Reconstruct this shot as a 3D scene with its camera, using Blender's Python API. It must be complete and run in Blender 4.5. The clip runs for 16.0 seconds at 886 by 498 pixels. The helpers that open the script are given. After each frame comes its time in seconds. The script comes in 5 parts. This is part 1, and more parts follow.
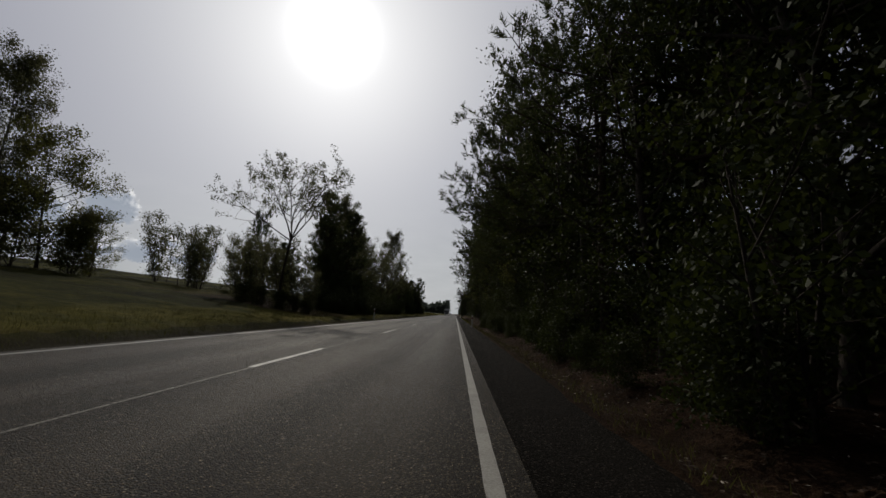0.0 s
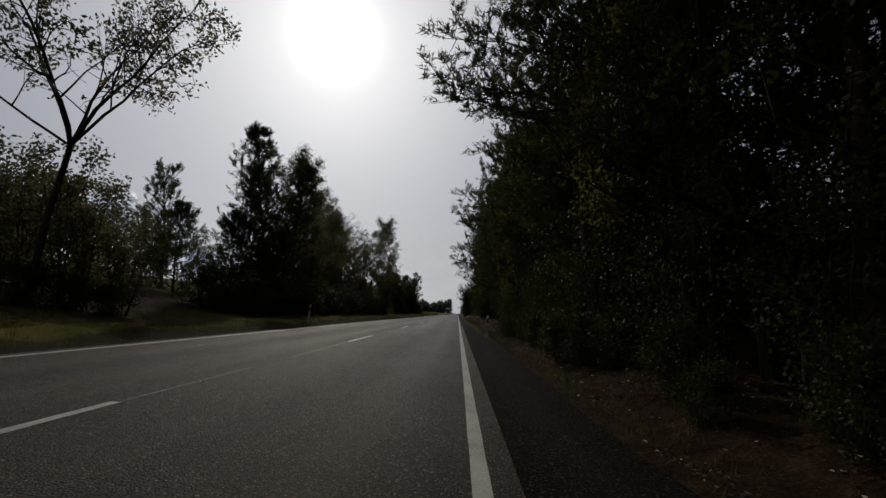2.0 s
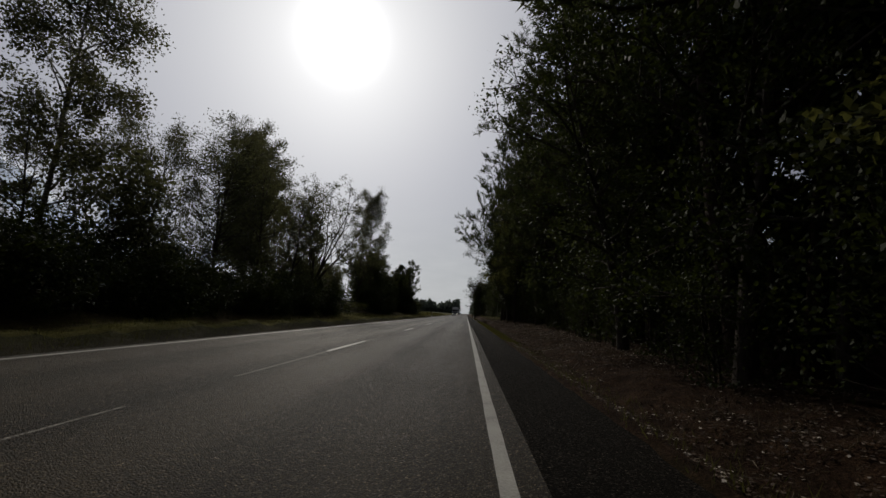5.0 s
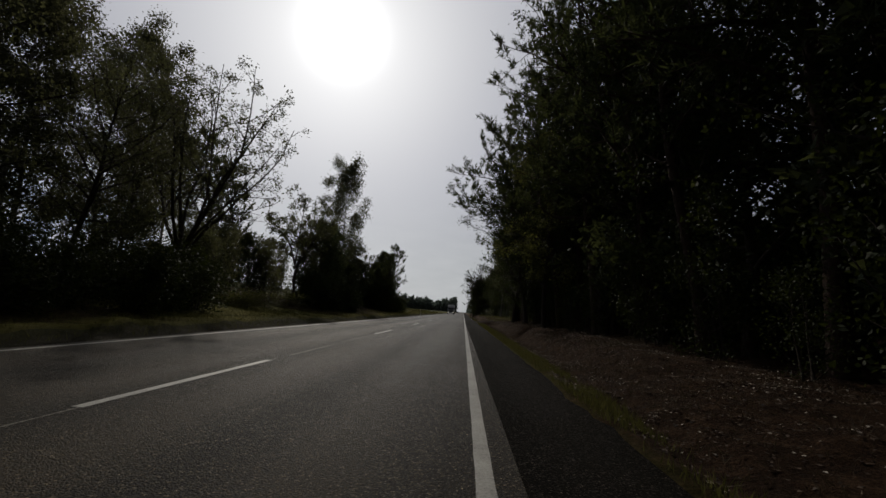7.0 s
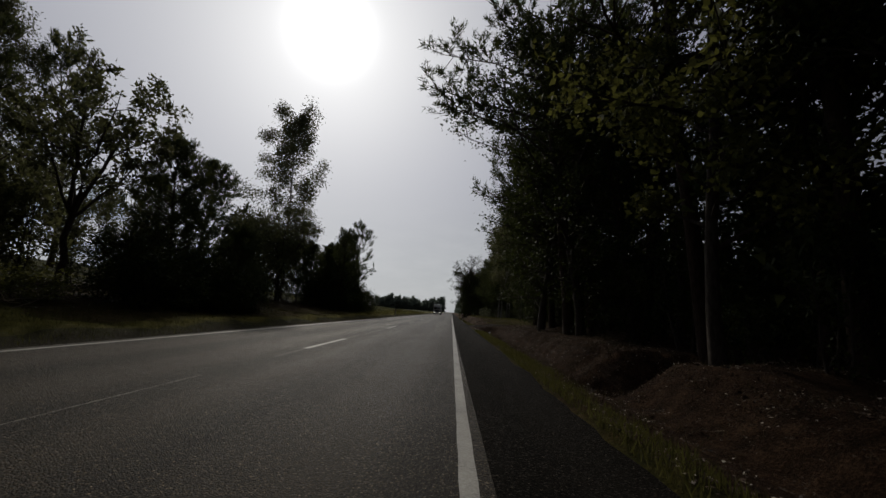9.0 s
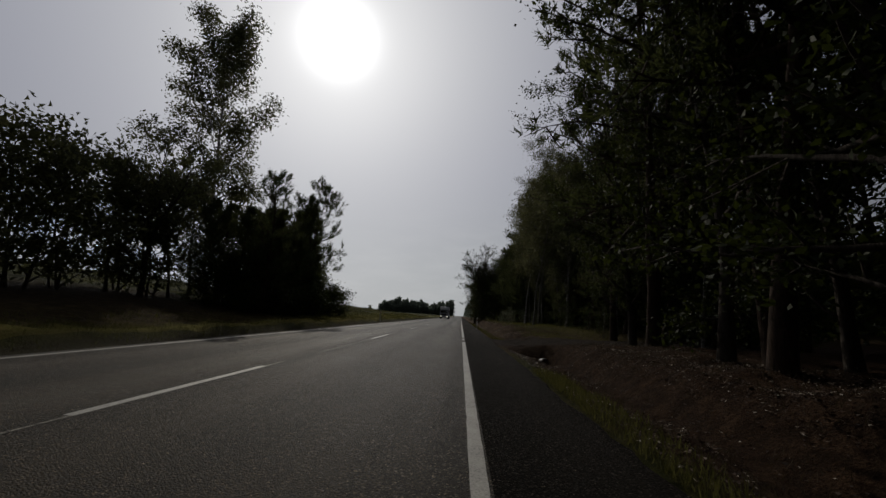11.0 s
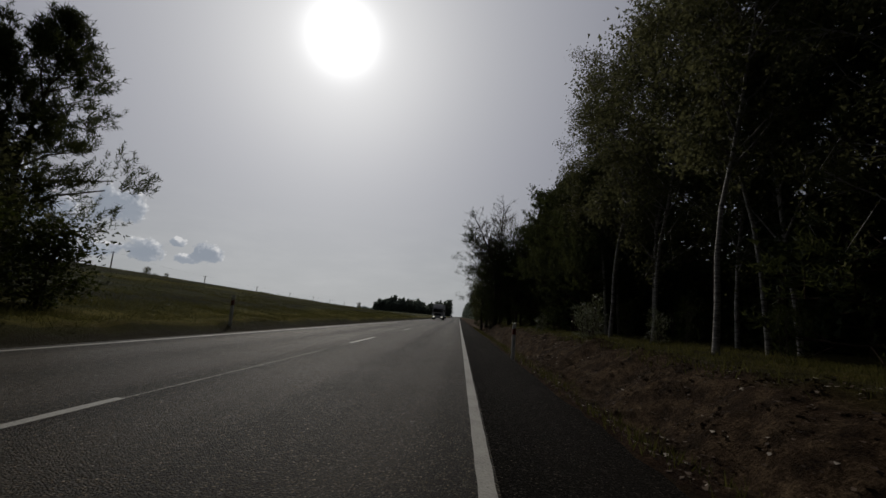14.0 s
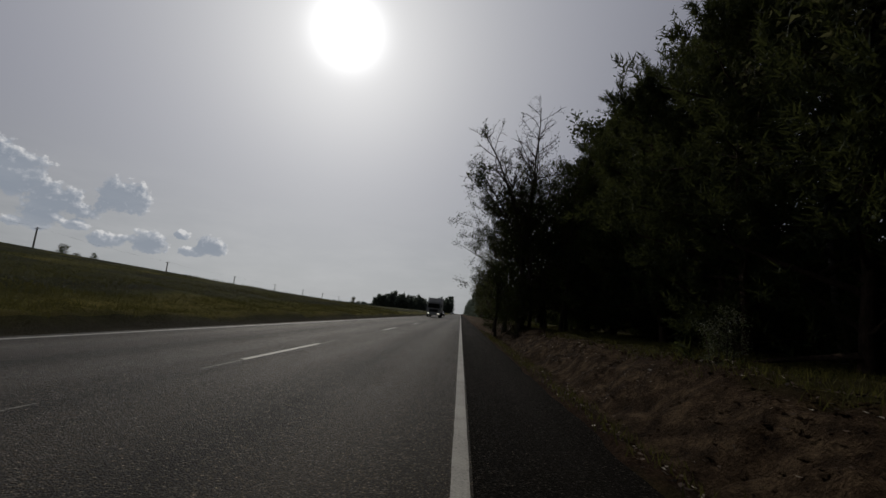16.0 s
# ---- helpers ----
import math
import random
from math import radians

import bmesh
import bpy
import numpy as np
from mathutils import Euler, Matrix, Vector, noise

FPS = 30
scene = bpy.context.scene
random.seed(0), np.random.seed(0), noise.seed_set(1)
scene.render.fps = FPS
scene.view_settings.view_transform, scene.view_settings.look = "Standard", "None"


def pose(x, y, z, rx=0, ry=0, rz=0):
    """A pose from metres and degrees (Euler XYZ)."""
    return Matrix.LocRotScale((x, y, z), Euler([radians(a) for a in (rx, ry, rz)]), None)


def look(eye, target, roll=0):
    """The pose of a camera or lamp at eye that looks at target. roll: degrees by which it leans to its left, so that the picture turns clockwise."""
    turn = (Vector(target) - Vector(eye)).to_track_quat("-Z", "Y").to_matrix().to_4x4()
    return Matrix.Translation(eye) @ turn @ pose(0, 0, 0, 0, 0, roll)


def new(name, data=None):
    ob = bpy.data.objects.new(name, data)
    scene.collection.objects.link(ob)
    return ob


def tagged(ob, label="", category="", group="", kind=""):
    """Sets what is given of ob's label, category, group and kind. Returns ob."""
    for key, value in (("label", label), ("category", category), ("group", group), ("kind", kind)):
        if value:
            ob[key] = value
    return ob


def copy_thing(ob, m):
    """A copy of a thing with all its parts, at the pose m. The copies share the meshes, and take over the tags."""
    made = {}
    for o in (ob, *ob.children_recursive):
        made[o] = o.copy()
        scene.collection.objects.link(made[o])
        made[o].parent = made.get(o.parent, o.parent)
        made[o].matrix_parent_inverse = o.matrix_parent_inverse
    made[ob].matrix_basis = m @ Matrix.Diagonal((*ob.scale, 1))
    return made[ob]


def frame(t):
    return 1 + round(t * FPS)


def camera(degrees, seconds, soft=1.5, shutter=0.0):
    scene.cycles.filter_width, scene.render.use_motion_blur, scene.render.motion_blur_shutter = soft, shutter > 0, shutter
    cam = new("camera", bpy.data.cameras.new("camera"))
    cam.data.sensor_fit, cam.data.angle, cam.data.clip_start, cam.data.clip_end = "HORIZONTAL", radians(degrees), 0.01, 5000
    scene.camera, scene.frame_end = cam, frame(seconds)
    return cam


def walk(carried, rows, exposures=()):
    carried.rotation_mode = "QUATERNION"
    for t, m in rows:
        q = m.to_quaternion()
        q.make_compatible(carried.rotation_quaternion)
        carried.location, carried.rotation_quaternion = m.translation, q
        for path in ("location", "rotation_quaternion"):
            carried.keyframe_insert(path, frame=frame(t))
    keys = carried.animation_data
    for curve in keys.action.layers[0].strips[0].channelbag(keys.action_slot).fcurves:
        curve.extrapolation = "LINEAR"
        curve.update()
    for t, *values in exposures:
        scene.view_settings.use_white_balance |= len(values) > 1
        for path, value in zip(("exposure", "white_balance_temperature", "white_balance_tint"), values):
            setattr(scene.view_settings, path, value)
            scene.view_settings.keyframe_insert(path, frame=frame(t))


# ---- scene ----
cam = camera(94.8, 16.0)
# seconds, x, y, z, yaw, pitch, roll: a steady ride of 9 m/s beside the edge line
ROWS = [
    (0.0, -0.08, 0.00, 1.04, 1.73, 9.00, -2.63),
    (0.5, -0.04, 4.50, 1.04, 1.65, 8.85, -2.41),
    (1.0, -0.04, 9.00, 1.04, 3.38, 8.85, -2.46),
    (1.5, -0.03, 13.50, 1.04, 1.34, 8.96, -1.71),
    (2.0, 0.02, 18.00, 1.04, 2.04, 8.92, -2.15),
    (2.5, 0.04, 22.50, 1.04, 1.89, 8.62, -2.02),
    (3.0, 0.00, 27.00, 1.04, 3.93, 8.59, -2.49),
    (3.5, -0.01, 31.50, 1.04, 2.91, 8.69, -3.01),
    (4.0, -0.11, 36.00, 1.04, 3.22, 8.96, -2.12),
    (6.3, -0.05, 56.70, 1.04, 3.14, 8.87, -2.23),
    (6.5, -0.06, 58.50, 1.04, 1.65, 9.02, -1.83),
    (7.0, 0.02, 63.00, 1.04, 2.83, 8.70, -2.86),
    (7.5, 0.04, 67.50, 1.04, 1.97, 8.50, -3.22),
    (8.0, 0.01, 72.00, 1.04, 2.20, 8.79, -1.45),
    (8.5, 0.01, 76.50, 1.04, 2.59, 8.97, -2.39),
    (9.0, 0.05, 81.00, 1.04, 1.18, 8.79, -2.61),
    (9.5, 0.09, 85.50, 1.04, 2.59, 8.88, -0.83),
    (9.6, 0.09, 86.40, 1.04, 1.42, 8.87, -1.91),
    (11.8, 0.03, 106.20, 1.04, 2.75, 9.43, -2.34),
    (12.0, 0.04, 108.00, 1.04, 1.18, 9.26, -2.26),
    (12.5, 0.04, 112.50, 1.04, 3.31, 9.17, -5.03),
    (13.0, 0.02, 117.00, 1.04, 1.97, 9.33, -3.88),
    (13.5, 0.01, 121.50, 1.04, 3.06, 9.15, -2.90),
    (14.0, -0.03, 126.00, 1.04, 2.20, 9.33, -3.40),
    (14.5, -0.03, 130.50, 1.04, 2.43, 9.41, -1.34),
    (15.0, 0.04, 135.00, 1.04, 1.96, 9.26, -1.47),
    (15.5, 0.09, 139.50, 1.04, 0.31, 9.06, -3.23),
    (16.0, 0.13, 144.00, 1.04, 2.44, 8.89, -4.34),
]
walk(cam, [(t, pose(x, y, z, 90 + pitch, roll, yaw)) for t, x, y, z, yaw, pitch, roll in ROWS],
     exposures=((0, -0.16), (9.5, -0.18), (12.0, -0.41), (16, -0.44)))

# ---------------------------------------------------------------- light
SUN_AZ, SUN_EL = 19.8, 34.9          # degrees to the left of the road, and up
sun_way = Vector((-math.sin(radians(SUN_AZ)) * math.cos(radians(SUN_EL)),
                  math.cos(radians(SUN_AZ)) * math.cos(radians(SUN_EL)), math.sin(radians(SUN_EL))))
sun = new("sun", bpy.data.lights.new("sun", "SUN"))
sun.data.energy, sun.data.angle, sun.data.color = 1.15, radians(0.8), (1.0, 0.92, 0.8)
sun.matrix_world = look(sun_way * 100, (0, 0, 0))

world = bpy.data.worlds.new("world")
scene.world = world
world.use_nodes = True


class Nodes:
    """Short hand for node trees."""
    def __init__(self, tree):
        self.tree = tree
        tree.nodes.clear()

    def add(self, kind, inputs=None, **props):
        n = self.tree.nodes.new(kind)
        for k, v in props.items():
            setattr(n, k, v)
        for k, v in (inputs or {}).items():
            if isinstance(v, bpy.types.NodeSocket):
                self.tree.links.new(v, n.inputs[k])
            else:
                n.inputs[k].default_value = v
        return n

    def math(self, op, a, b=0.0, clamp=False):
        return self.add("ShaderNodeMath", {0: a, 1: b}, operation=op, use_clamp=clamp).outputs[0]

    def ramp(self, fac, *stops):
        n = self.add("ShaderNodeValToRGB", {0: fac})
        els = n.color_ramp.elements
        while len(els) < len(stops):
            els.new(0.5)
        for e, (p, c) in zip(els, stops):
            e.position = p
            e.color = (*c, 1) if isinstance(c, tuple) else (c, c, c, 1)
        return n.outputs[0]

    def mix(self, fac, a, b, blend="MIX"):
        n = self.add("ShaderNodeMix", {0: fac, 6: a, 7: b}, data_type="RGBA", blend_type=blend)
        return n.outputs[2]

    def noise(self, vec, scale, detail=4.0, rough=0.55):
        return self.add("ShaderNodeTexNoise", {"Vector": vec, "Scale": scale, "Detail": detail, "Roughness": rough}).outputs[0]


CLOUDS = ((50.1, 9.9, 2.0, 2.0, 1.0), (47.3, 8.4, 1.9, 1.6, 1.0), (42.0, 9.8, 2.3, 1.7, 1.0), (45.0, 7.8, 1.6, 0.9, 0.8), (39.0, 5.3, 1.9, 1.2, 0.9), (49.2, 5.6, 2.6, 0.7, 0.5),
          (32.8, 5.8, 1.6, 1.1, 1.0), (34.8, 4.8, 1.5, 0.6, 0.8), (42.8, 5.0, 2.1, 0.9, 0.6), (48.3, 6.6, 1.8, 1.2, 0.6), (35.9, 6.7, 0.8, 0.6, 0.8), (52.4, 11.6, 2.0, 1.6, 0.9), (45.8, 6.1, 1.6, 0.6, 0.5))


def build_world():
    k = Nodes(world.node_tree)
    way = k.add("ShaderNodeTexCoord").outputs["Generated"]
    sky = k.add("ShaderNodeTexSky", sky_type="NISHITA", sun_disc=False, sun_elevation=radians(SUN_EL),
                sun_rotation=radians(-SUN_AZ), air_density=1.0, dust_density=2.0, ozone_density=1.0, altitude=100.0).outputs[0]
    # thin veil of high cloud: takes the blue out of the sky
    bw = k.add("ShaderNodeRGBToBW", {0: sky}).outputs[0]
    grey = k.mix(1.0, k.add("ShaderNodeCombineColor", {0: bw, 1: bw, 2: bw}).outputs[0], (0.98, 1.0, 1.06, 1), "MULTIPLY")
    hazed = k.mix(0.75, sky, grey)
    cs = k.add("ShaderNodeVectorMath", {0: way, 1: tuple(sun_way)}, operation="DOT_PRODUCT").outputs["Value"]
    cs = k.math("MAXIMUM", cs, 0.0)
    # the sun behind thin cloud: a bright aureole that fades outwards
    up = k.math("MAXIMUM", k.add("ShaderNodeSeparateXYZ", {0: way}).outputs[2], 0.0)
    total = k.math("MULTIPLY_ADD", k.math("POWER", k.math("SUBTRACT", 1.0, up), 6.0), 1.5)
    for power, amount in ((560.0, 17.0), (42.0, 2.7), (9.0, 2.5), (2.0, 4.3)):
        total = k.math("ADD", k.math("MULTIPLY", k.math("POWER", cs, power), amount), total)
    veil = k.mix(1.0, k.mix(k.math("POWER", cs, 7.0), k.mix(k.add("ShaderNodeMapRange", {0: up, 1: 0.02, 2: 0.4}, interpolation_type="SMOOTHSTEP").outputs[0], (0.94, 0.995, 1.04, 1), (0.925, 0.955, 1.16, 1)), (0.99, 0.99, 0.99, 1)), k.add("ShaderNodeCombineColor", {0: total, 1: total, 2: total}).outputs[0], "MULTIPLY")
    full = k.mix(1.0, k.mix(1.0, hazed, (0.09, 0.09, 0.09, 1), "MULTIPLY"), veil, "ADD")
    # cumulus low over the fields: azimuth, elevation, half width, half height, in degrees
    sep = k.add("ShaderNodeSeparateXYZ", {0: way})
    az = k.math("MULTIPLY", k.math("ARCTAN2", k.math("MULTIPLY", sep.outputs[0], -1.0), sep.outputs[1]), 57.2958)
    el = k.math("MULTIPLY", k.math("ARCSINE", sep.outputs[2]), 57.2958)

    def heap(dx, dy):
        """How deep a direction lies inside the heaps."""
        best = -9.0
        for a, e, w, h, deep in CLOUDS:
            u = k.math("DIVIDE", k.math("SUBTRACT", az, a + dx), w)
            v = k.math("DIVIDE", k.math("SUBTRACT", el, e + dy), h * 1.15)
            v = k.math("MULTIPLY", v, k.math("ADD", k.math("MULTIPLY", k.math("LESS_THAN", v, 0.0), 0.35), 1.0))
            d = k.math("SUBTRACT", deep + 0.55, k.math("ADD", k.math("MULTIPLY", u, u), k.math("MULTIPLY", v, v)))
            best = d if isinstance(best, float) else k.math("SMOOTH_MAX", best, d)
        at = k.add("ShaderNodeVectorMath", {0: k.add("ShaderNodeCombineXYZ", {0: az, 1: el}).outputs[0], 1: (dx, dy, 0)}, operation="SUBTRACT").outputs[0]
        puff = k.add("ShaderNodeTexVoronoi", {"Vector": at, "Scale": 0.85, "Detail": 3.0, "Roughness": 0.6, "Smoothness": 0.5}, feature="SMOOTH_F1").outputs["Distance"]
        puff = k.math("ADD", k.math("MULTIPLY", k.math("SUBTRACT", 1.05, puff), 1.4), k.math("MULTIPLY", k.math("SUBTRACT", k.noise(at, 0.7, 7.0, 0.6), 0.5), 2.2))
        return k.math("ADD", best, puff)
    body = heap(0.0, 0.0)
    lit = heap(0.35, -0.4)
    dense = k.add("ShaderNodeMapRange", {0: body, 1: -0.05, 2: 0.6, 3: 0.0, 4: 1.0}, interpolation_type="SMOOTHSTEP").outputs[0]
    shade = k.math("ADD", k.math("MULTIPLY", k.math("SUBTRACT", body, lit), 0.6), k.math("SUBTRACT", 0.38, k.math("MULTIPLY", body, 0.3)))
    bulk = k.ramp(shade, (0.2, (3.6, 4.1, 4.9)), (0.5, (5.0, 5.4, 6.1)), (0.95, (9.6, 9.6, 9.7)))
    full = k.mix(k.math("MULTIPLY", dense, 0.88), full, bulk)
    # thin broken streaks of haze above the brow
    far = k.add("ShaderNodeVectorMath", {0: k.add("ShaderNodeCombineXYZ", {0: az, 1: el}).outputs[0], 1: (0.09, 0.32, 1.0)}, operation="MULTIPLY").outputs[0]
    streak = k.ramp(k.noise(far, 1.3, 6.0, 0.6), (0.42, 0.0), (0.68, 1.0))
    streak = k.math("MULTIPLY", streak, k.add("ShaderNodeMapRange", {0: el, 1: 16.0, 2: 6.0, 3: 0.0, 4: 0.16}).outputs[0])
    full = k.mix(streak, full, (9.0, 9.0, 9.1, 1))
    k.add("ShaderNodeOutputWorld", {0: k.add("ShaderNodeBackground", {0: full, 1: 0.09}).outputs[0]})


build_world()


# ---------------------------------------------------------------- materials
def material(name, build, rough=0.8, metal=0.0, spec=0.5):
    m = bpy.data.materials.new(name)
    m.use_nodes = True
    k = Nodes(m.node_tree)
    p = k.add("ShaderNodeBsdfPrincipled", {"Roughness": rough, "Metallic": metal, "Specular IOR Level": spec})
    out = k.add("ShaderNodeOutputMaterial", {0: p.outputs[0]})
    build(k, p, out)
    return m


def link(k, a, node, key):
    k.tree.links.new(a, node.inputs[key])


def where(k):
    return k.add("ShaderNodeNewGeometry").outputs["Position"]


def bump(k, p, height, strength, distance=0.02):
    b = k.add("ShaderNodeBump", {"Height": height, "Strength": strength, "Distance": distance})
    link(k, b.outputs[0], p, "Normal")


def m_asphalt(base, chips, rough, worn):
    def build(k, p, out):
        w = where(k)
        cells = k.add("ShaderNodeTexVoronoi", {"Vector": w, "Scale": 72.0})
        grit = cells.outputs["Distance"]
        pick = k.add("ShaderNodeSeparateColor", {0: cells.outputs["Color"]}).outputs[0]
        fine = k.noise(w, 160.0, 3.0)
        streak = k.add("ShaderNodeVectorMath", {0: w, 1: (1.0, 0.03, 1.0)}, operation="MULTIPLY").outputs[0]
        tracks = k.noise(streak, 1.1, 4.0, 0.5)
        big = k.noise(w, 0.35, 5.0, 0.6)
        stone = k.ramp(pick, (0.1, tuple(0.35 * a for a in base)), (0.55, base), (0.88, tuple(1.1 * a for a in chips)), (1.0, tuple(2.6 * a for a in chips)))
        c = k.mix(k.ramp(grit, (0.3, 0.0), (0.7, 0.9)), stone, tuple(0.3 * a for a in base) + (1,))
        c = k.mix(k.math("MULTIPLY", fine, 0.4), c, tuple(0.5 * a for a in base) + (1,))
        c = k.mix(k.ramp(tracks, (0.4, 0.0), (0.7, worn)), c, tuple(1.2 * a for a in chips) + (1,))
        c = k.mix(k.ramp(big, (0.35, 0.35), (0.65, 0.0)), c, tuple(0.6 * a for a in base) + (1,))
        # wheels have polished two bands in each lane
        lane = k.math("COSINE", k.math("MULTIPLY", k.math("ADD", k.add("ShaderNodeSeparateXYZ", {0: w}).outputs[0], 1.55), 2 * math.pi / 1.725))
        band = k.math("MULTIPLY", k.math("SUBTRACT", 0.5, k.math("MULTIPLY", lane, 0.5)), k.math("ADD", k.math("MULTIPLY", tracks, 1.1), 0.3), True)
        c = k.mix(k.math("MULTIPLY", band, 0.32 * worn / 0.22), c, tuple(0.92 * a for a in chips) + (1,))
        # single bright and dark stones
        chip = k.ramp(k.noise(w, 58.0, 2.0, 0.6), (0.33, 0.35), (0.5, 0.9), (0.6, 1.25), (0.72, 4.5))
        c = k.mix(1.0, c, chip, "MULTIPLY")
        link(k, c, p, "Base Color")
        gloss = k.ramp(k.math("ADD", k.math("MULTIPLY", tracks, 0.6), k.math("MULTIPLY", big, 0.4)), (0.3, rough + 0.07), (0.7, rough - 0.05))
        link(k, k.math("SUBTRACT", k.mix(k.ramp(pick, (0.8, 0.0), (0.95, 0.6)), gloss, (rough * 0.55,) * 3 + (1,)), k.math("MULTIPLY", band, 0.05)), p, "Roughness")
        bump(k, p, k.math("SUBTRACT", fine, k.math("MULTIPLY", grit, 1.2)), 0.85, 0.012)
    return build


def m_paint(k, p, out):
    w = where(k)
    worn = k.noise(w, 45.0, 6.0, 0.7)
    patch = k.noise(w, 2.2, 4.0, 0.6)
    c = k.ramp(k.math("ADD", k.math("MULTIPLY", worn, 0.7), k.math("MULTIPLY", patch, 0.45)), (0.38, (0.05, 0.047, 0.04)), (0.52, (0.25, 0.24, 0.205)), (0.75, (0.42, 0.405, 0.35)))
    link(k, c, p, "Base Color")
    bump(k, p, worn, 0.5, 0.01)


def m_ground(k, p, out):
    """Meadow, leaf litter and sand, told apart by where they lie."""
    w = where(k)
    s = k.add("ShaderNodeSeparateXYZ", {0: w})
    x, y = s.outputs[0], s.outputs[1]
    n1, n2, n3 = k.noise(w, 0.25, 6.0, 0.6), k.noise(w, 3.0, 6.0, 0.65), k.noise(w, 30.0, 5.0, 0.7)
    mixed = k.math("ADD", k.math("MULTIPLY", n1, 0.4), k.math("ADD", k.math("MULTIPLY", n2, 0.35), k.math("MULTIPLY", n3, 0.25)))
    strips = k.noise(k.add("ShaderNodeVectorMath", {0: w, 1: (0.16, 0.02, 0.0)}, operation="MULTIPLY").outputs[0], 1.0, 4.0, 0.6)
    mixed = k.math("ADD", k.math("MULTIPLY", mixed, 0.62), k.math("MULTIPLY", strips, 0.38))
    # paler dry stalks on the low bank beside the road
    stalks = k.math("MULTIPLY", k.add("ShaderNodeMapRange", {0: k.math("ADD", x, k.math("MULTIPLY", n1, 3.0)), 1: -11.5, 2: -9.0, 3: 0.0, 4: 0.07}).outputs[0], k.math("LESS_THAN", x, -8.2))
    mixed = k.math("ADD", mixed, stalks)
    # a darker weedy hollow behind it, and duller grass towards the brow
    hollow = k.math("MULTIPLY", k.add("ShaderNodeMapRange", {0: k.math("ADD", x, k.math("MULTIPLY", n1, 5.0)), 1: -10.0, 2: -12.0, 3: 0.0, 4: 1.0}).outputs[0],
                    k.add("ShaderNodeMapRange", {0: k.math("ADD", x, k.math("MULTIPLY", n2, 4.0)), 1: -17.0, 2: -13.5, 3: 0.4, 4: 1.0}).outputs[0])
    mixed = k.math("SUBTRACT", mixed, k.math("MULTIPLY", hollow, 0.05))
    grass = k.ramp(mixed, (0.4, (0.014, 0.016, 0.004)), (0.49, (0.045, 0.048, 0.008)), (0.57, (0.115, 0.105, 0.017)), (0.67, (0.22, 0.18, 0.04)))
    litter = k.ramp(k.math("ADD", k.math("MULTIPLY", n2, 0.45), k.math("MULTIPLY", n3, 0.55)), (0.33, (0.008, 0.004, 0.002)), (0.5, (0.037, 0.02, 0.0105)), (0.68, (0.125, 0.074, 0.04)))
    sand = k.ramp(k.math("ADD", k.math("MULTIPLY", n2, 0.6), k.math("MULTIPLY", n3, 0.4)), (0.38, (0.012, 0.007, 0.004)), (0.5, (0.066, 0.043, 0.024)), (0.64, (0.2, 0.142, 0.085)))
    wob = k.math("ADD", x, k.math("MULTIPLY", k.math("SUBTRACT", n1, 0.5), 2.5))
    inner = k.math("MULTIPLY", k.add("ShaderNodeMapRange", {0: y, 1: 58.0, 2: 72.0, 3: 0.0, 4: 1.0}).outputs[0], k.add("ShaderNodeMapRange", {0: y, 1: 118.0, 2: 112.0, 3: 0.0, 4: 1.0}).outputs[0])
    wob2 = k.math("ADD", wob, k.math("MULTIPLY", k.math("SUBTRACT", 1.0, inner), 0.8))
    right = k.add("ShaderNodeMapRange", {0: k.math("ADD", wob2, k.math("MULTIPLY", n2, 0.6)), 1: 1.7, 2: 2.6, 3: 0.0, 4: 1.0}).outputs[0]
    c = k.mix(right, grass, litter)
    late = k.add("ShaderNodeMapRange", {0: y, 1: 118.0, 2: 130.0, 3: 0.0, 4: 1.0}).outputs[0]
    face = k.math("MULTIPLY", k.add("ShaderNodeMapRange", {0: wob, 1: 1.9, 2: 2.3, 3: 0.0, 4: 1.0}).outputs[0],
                  k.add("ShaderNodeMapRange", {0: wob, 1: 4.3, 2: 3.5, 3: 0.0, 4: 1.0}).outputs[0])
    c = k.mix(k.math("MULTIPLY", k.math("MULTIPLY", face, late), 0.8), c, sand)
    back = k.math("MULTIPLY", late, k.add("ShaderNodeMapRange", {0: wob, 1: 3.8, 2: 4.6, 3: 0.0, 4: 0.6}).outputs[0])
    c = k.mix(back, c, grass)
    # litter colour beneath the roadside trees, darkening the grass as their shade would
    under = k.math("MAXIMUM", k.math("MULTIPLY", k.math("GREATER_THAN", k.math("ADD", y, k.math("MULTIPLY", n1, 8.0)), 32.0), k.math("LESS_THAN", k.math("ADD", y, k.math("MULTIPLY", n1, 8.0)), 80.0)),
                   k.math("MULTIPLY", k.math("GREATER_THAN", k.math("ADD", y, k.math("MULTIPLY", n1, 8.0)), 96.0), k.math("LESS_THAN", k.math("ADD", y, k.math("MULTIPLY", n1, 8.0)), 131.0)))
    under = k.math("MULTIPLY", under, k.add("ShaderNodeMapRange", {0: k.math("ADD", x, n2), 1: -8.2, 2: -9.2, 3: 0.0, 4: 0.75}).outputs[0])
    under = k.math("MULTIPLY", under, k.add("ShaderNodeMapRange", {0: k.math("ADD", x, k.math("MULTIPLY", n1, 4.0)), 1: -22.0, 2: -17.0, 3: 0.0, 4: 1.0}).outputs[0])
    c = k.mix(under, c, litter)
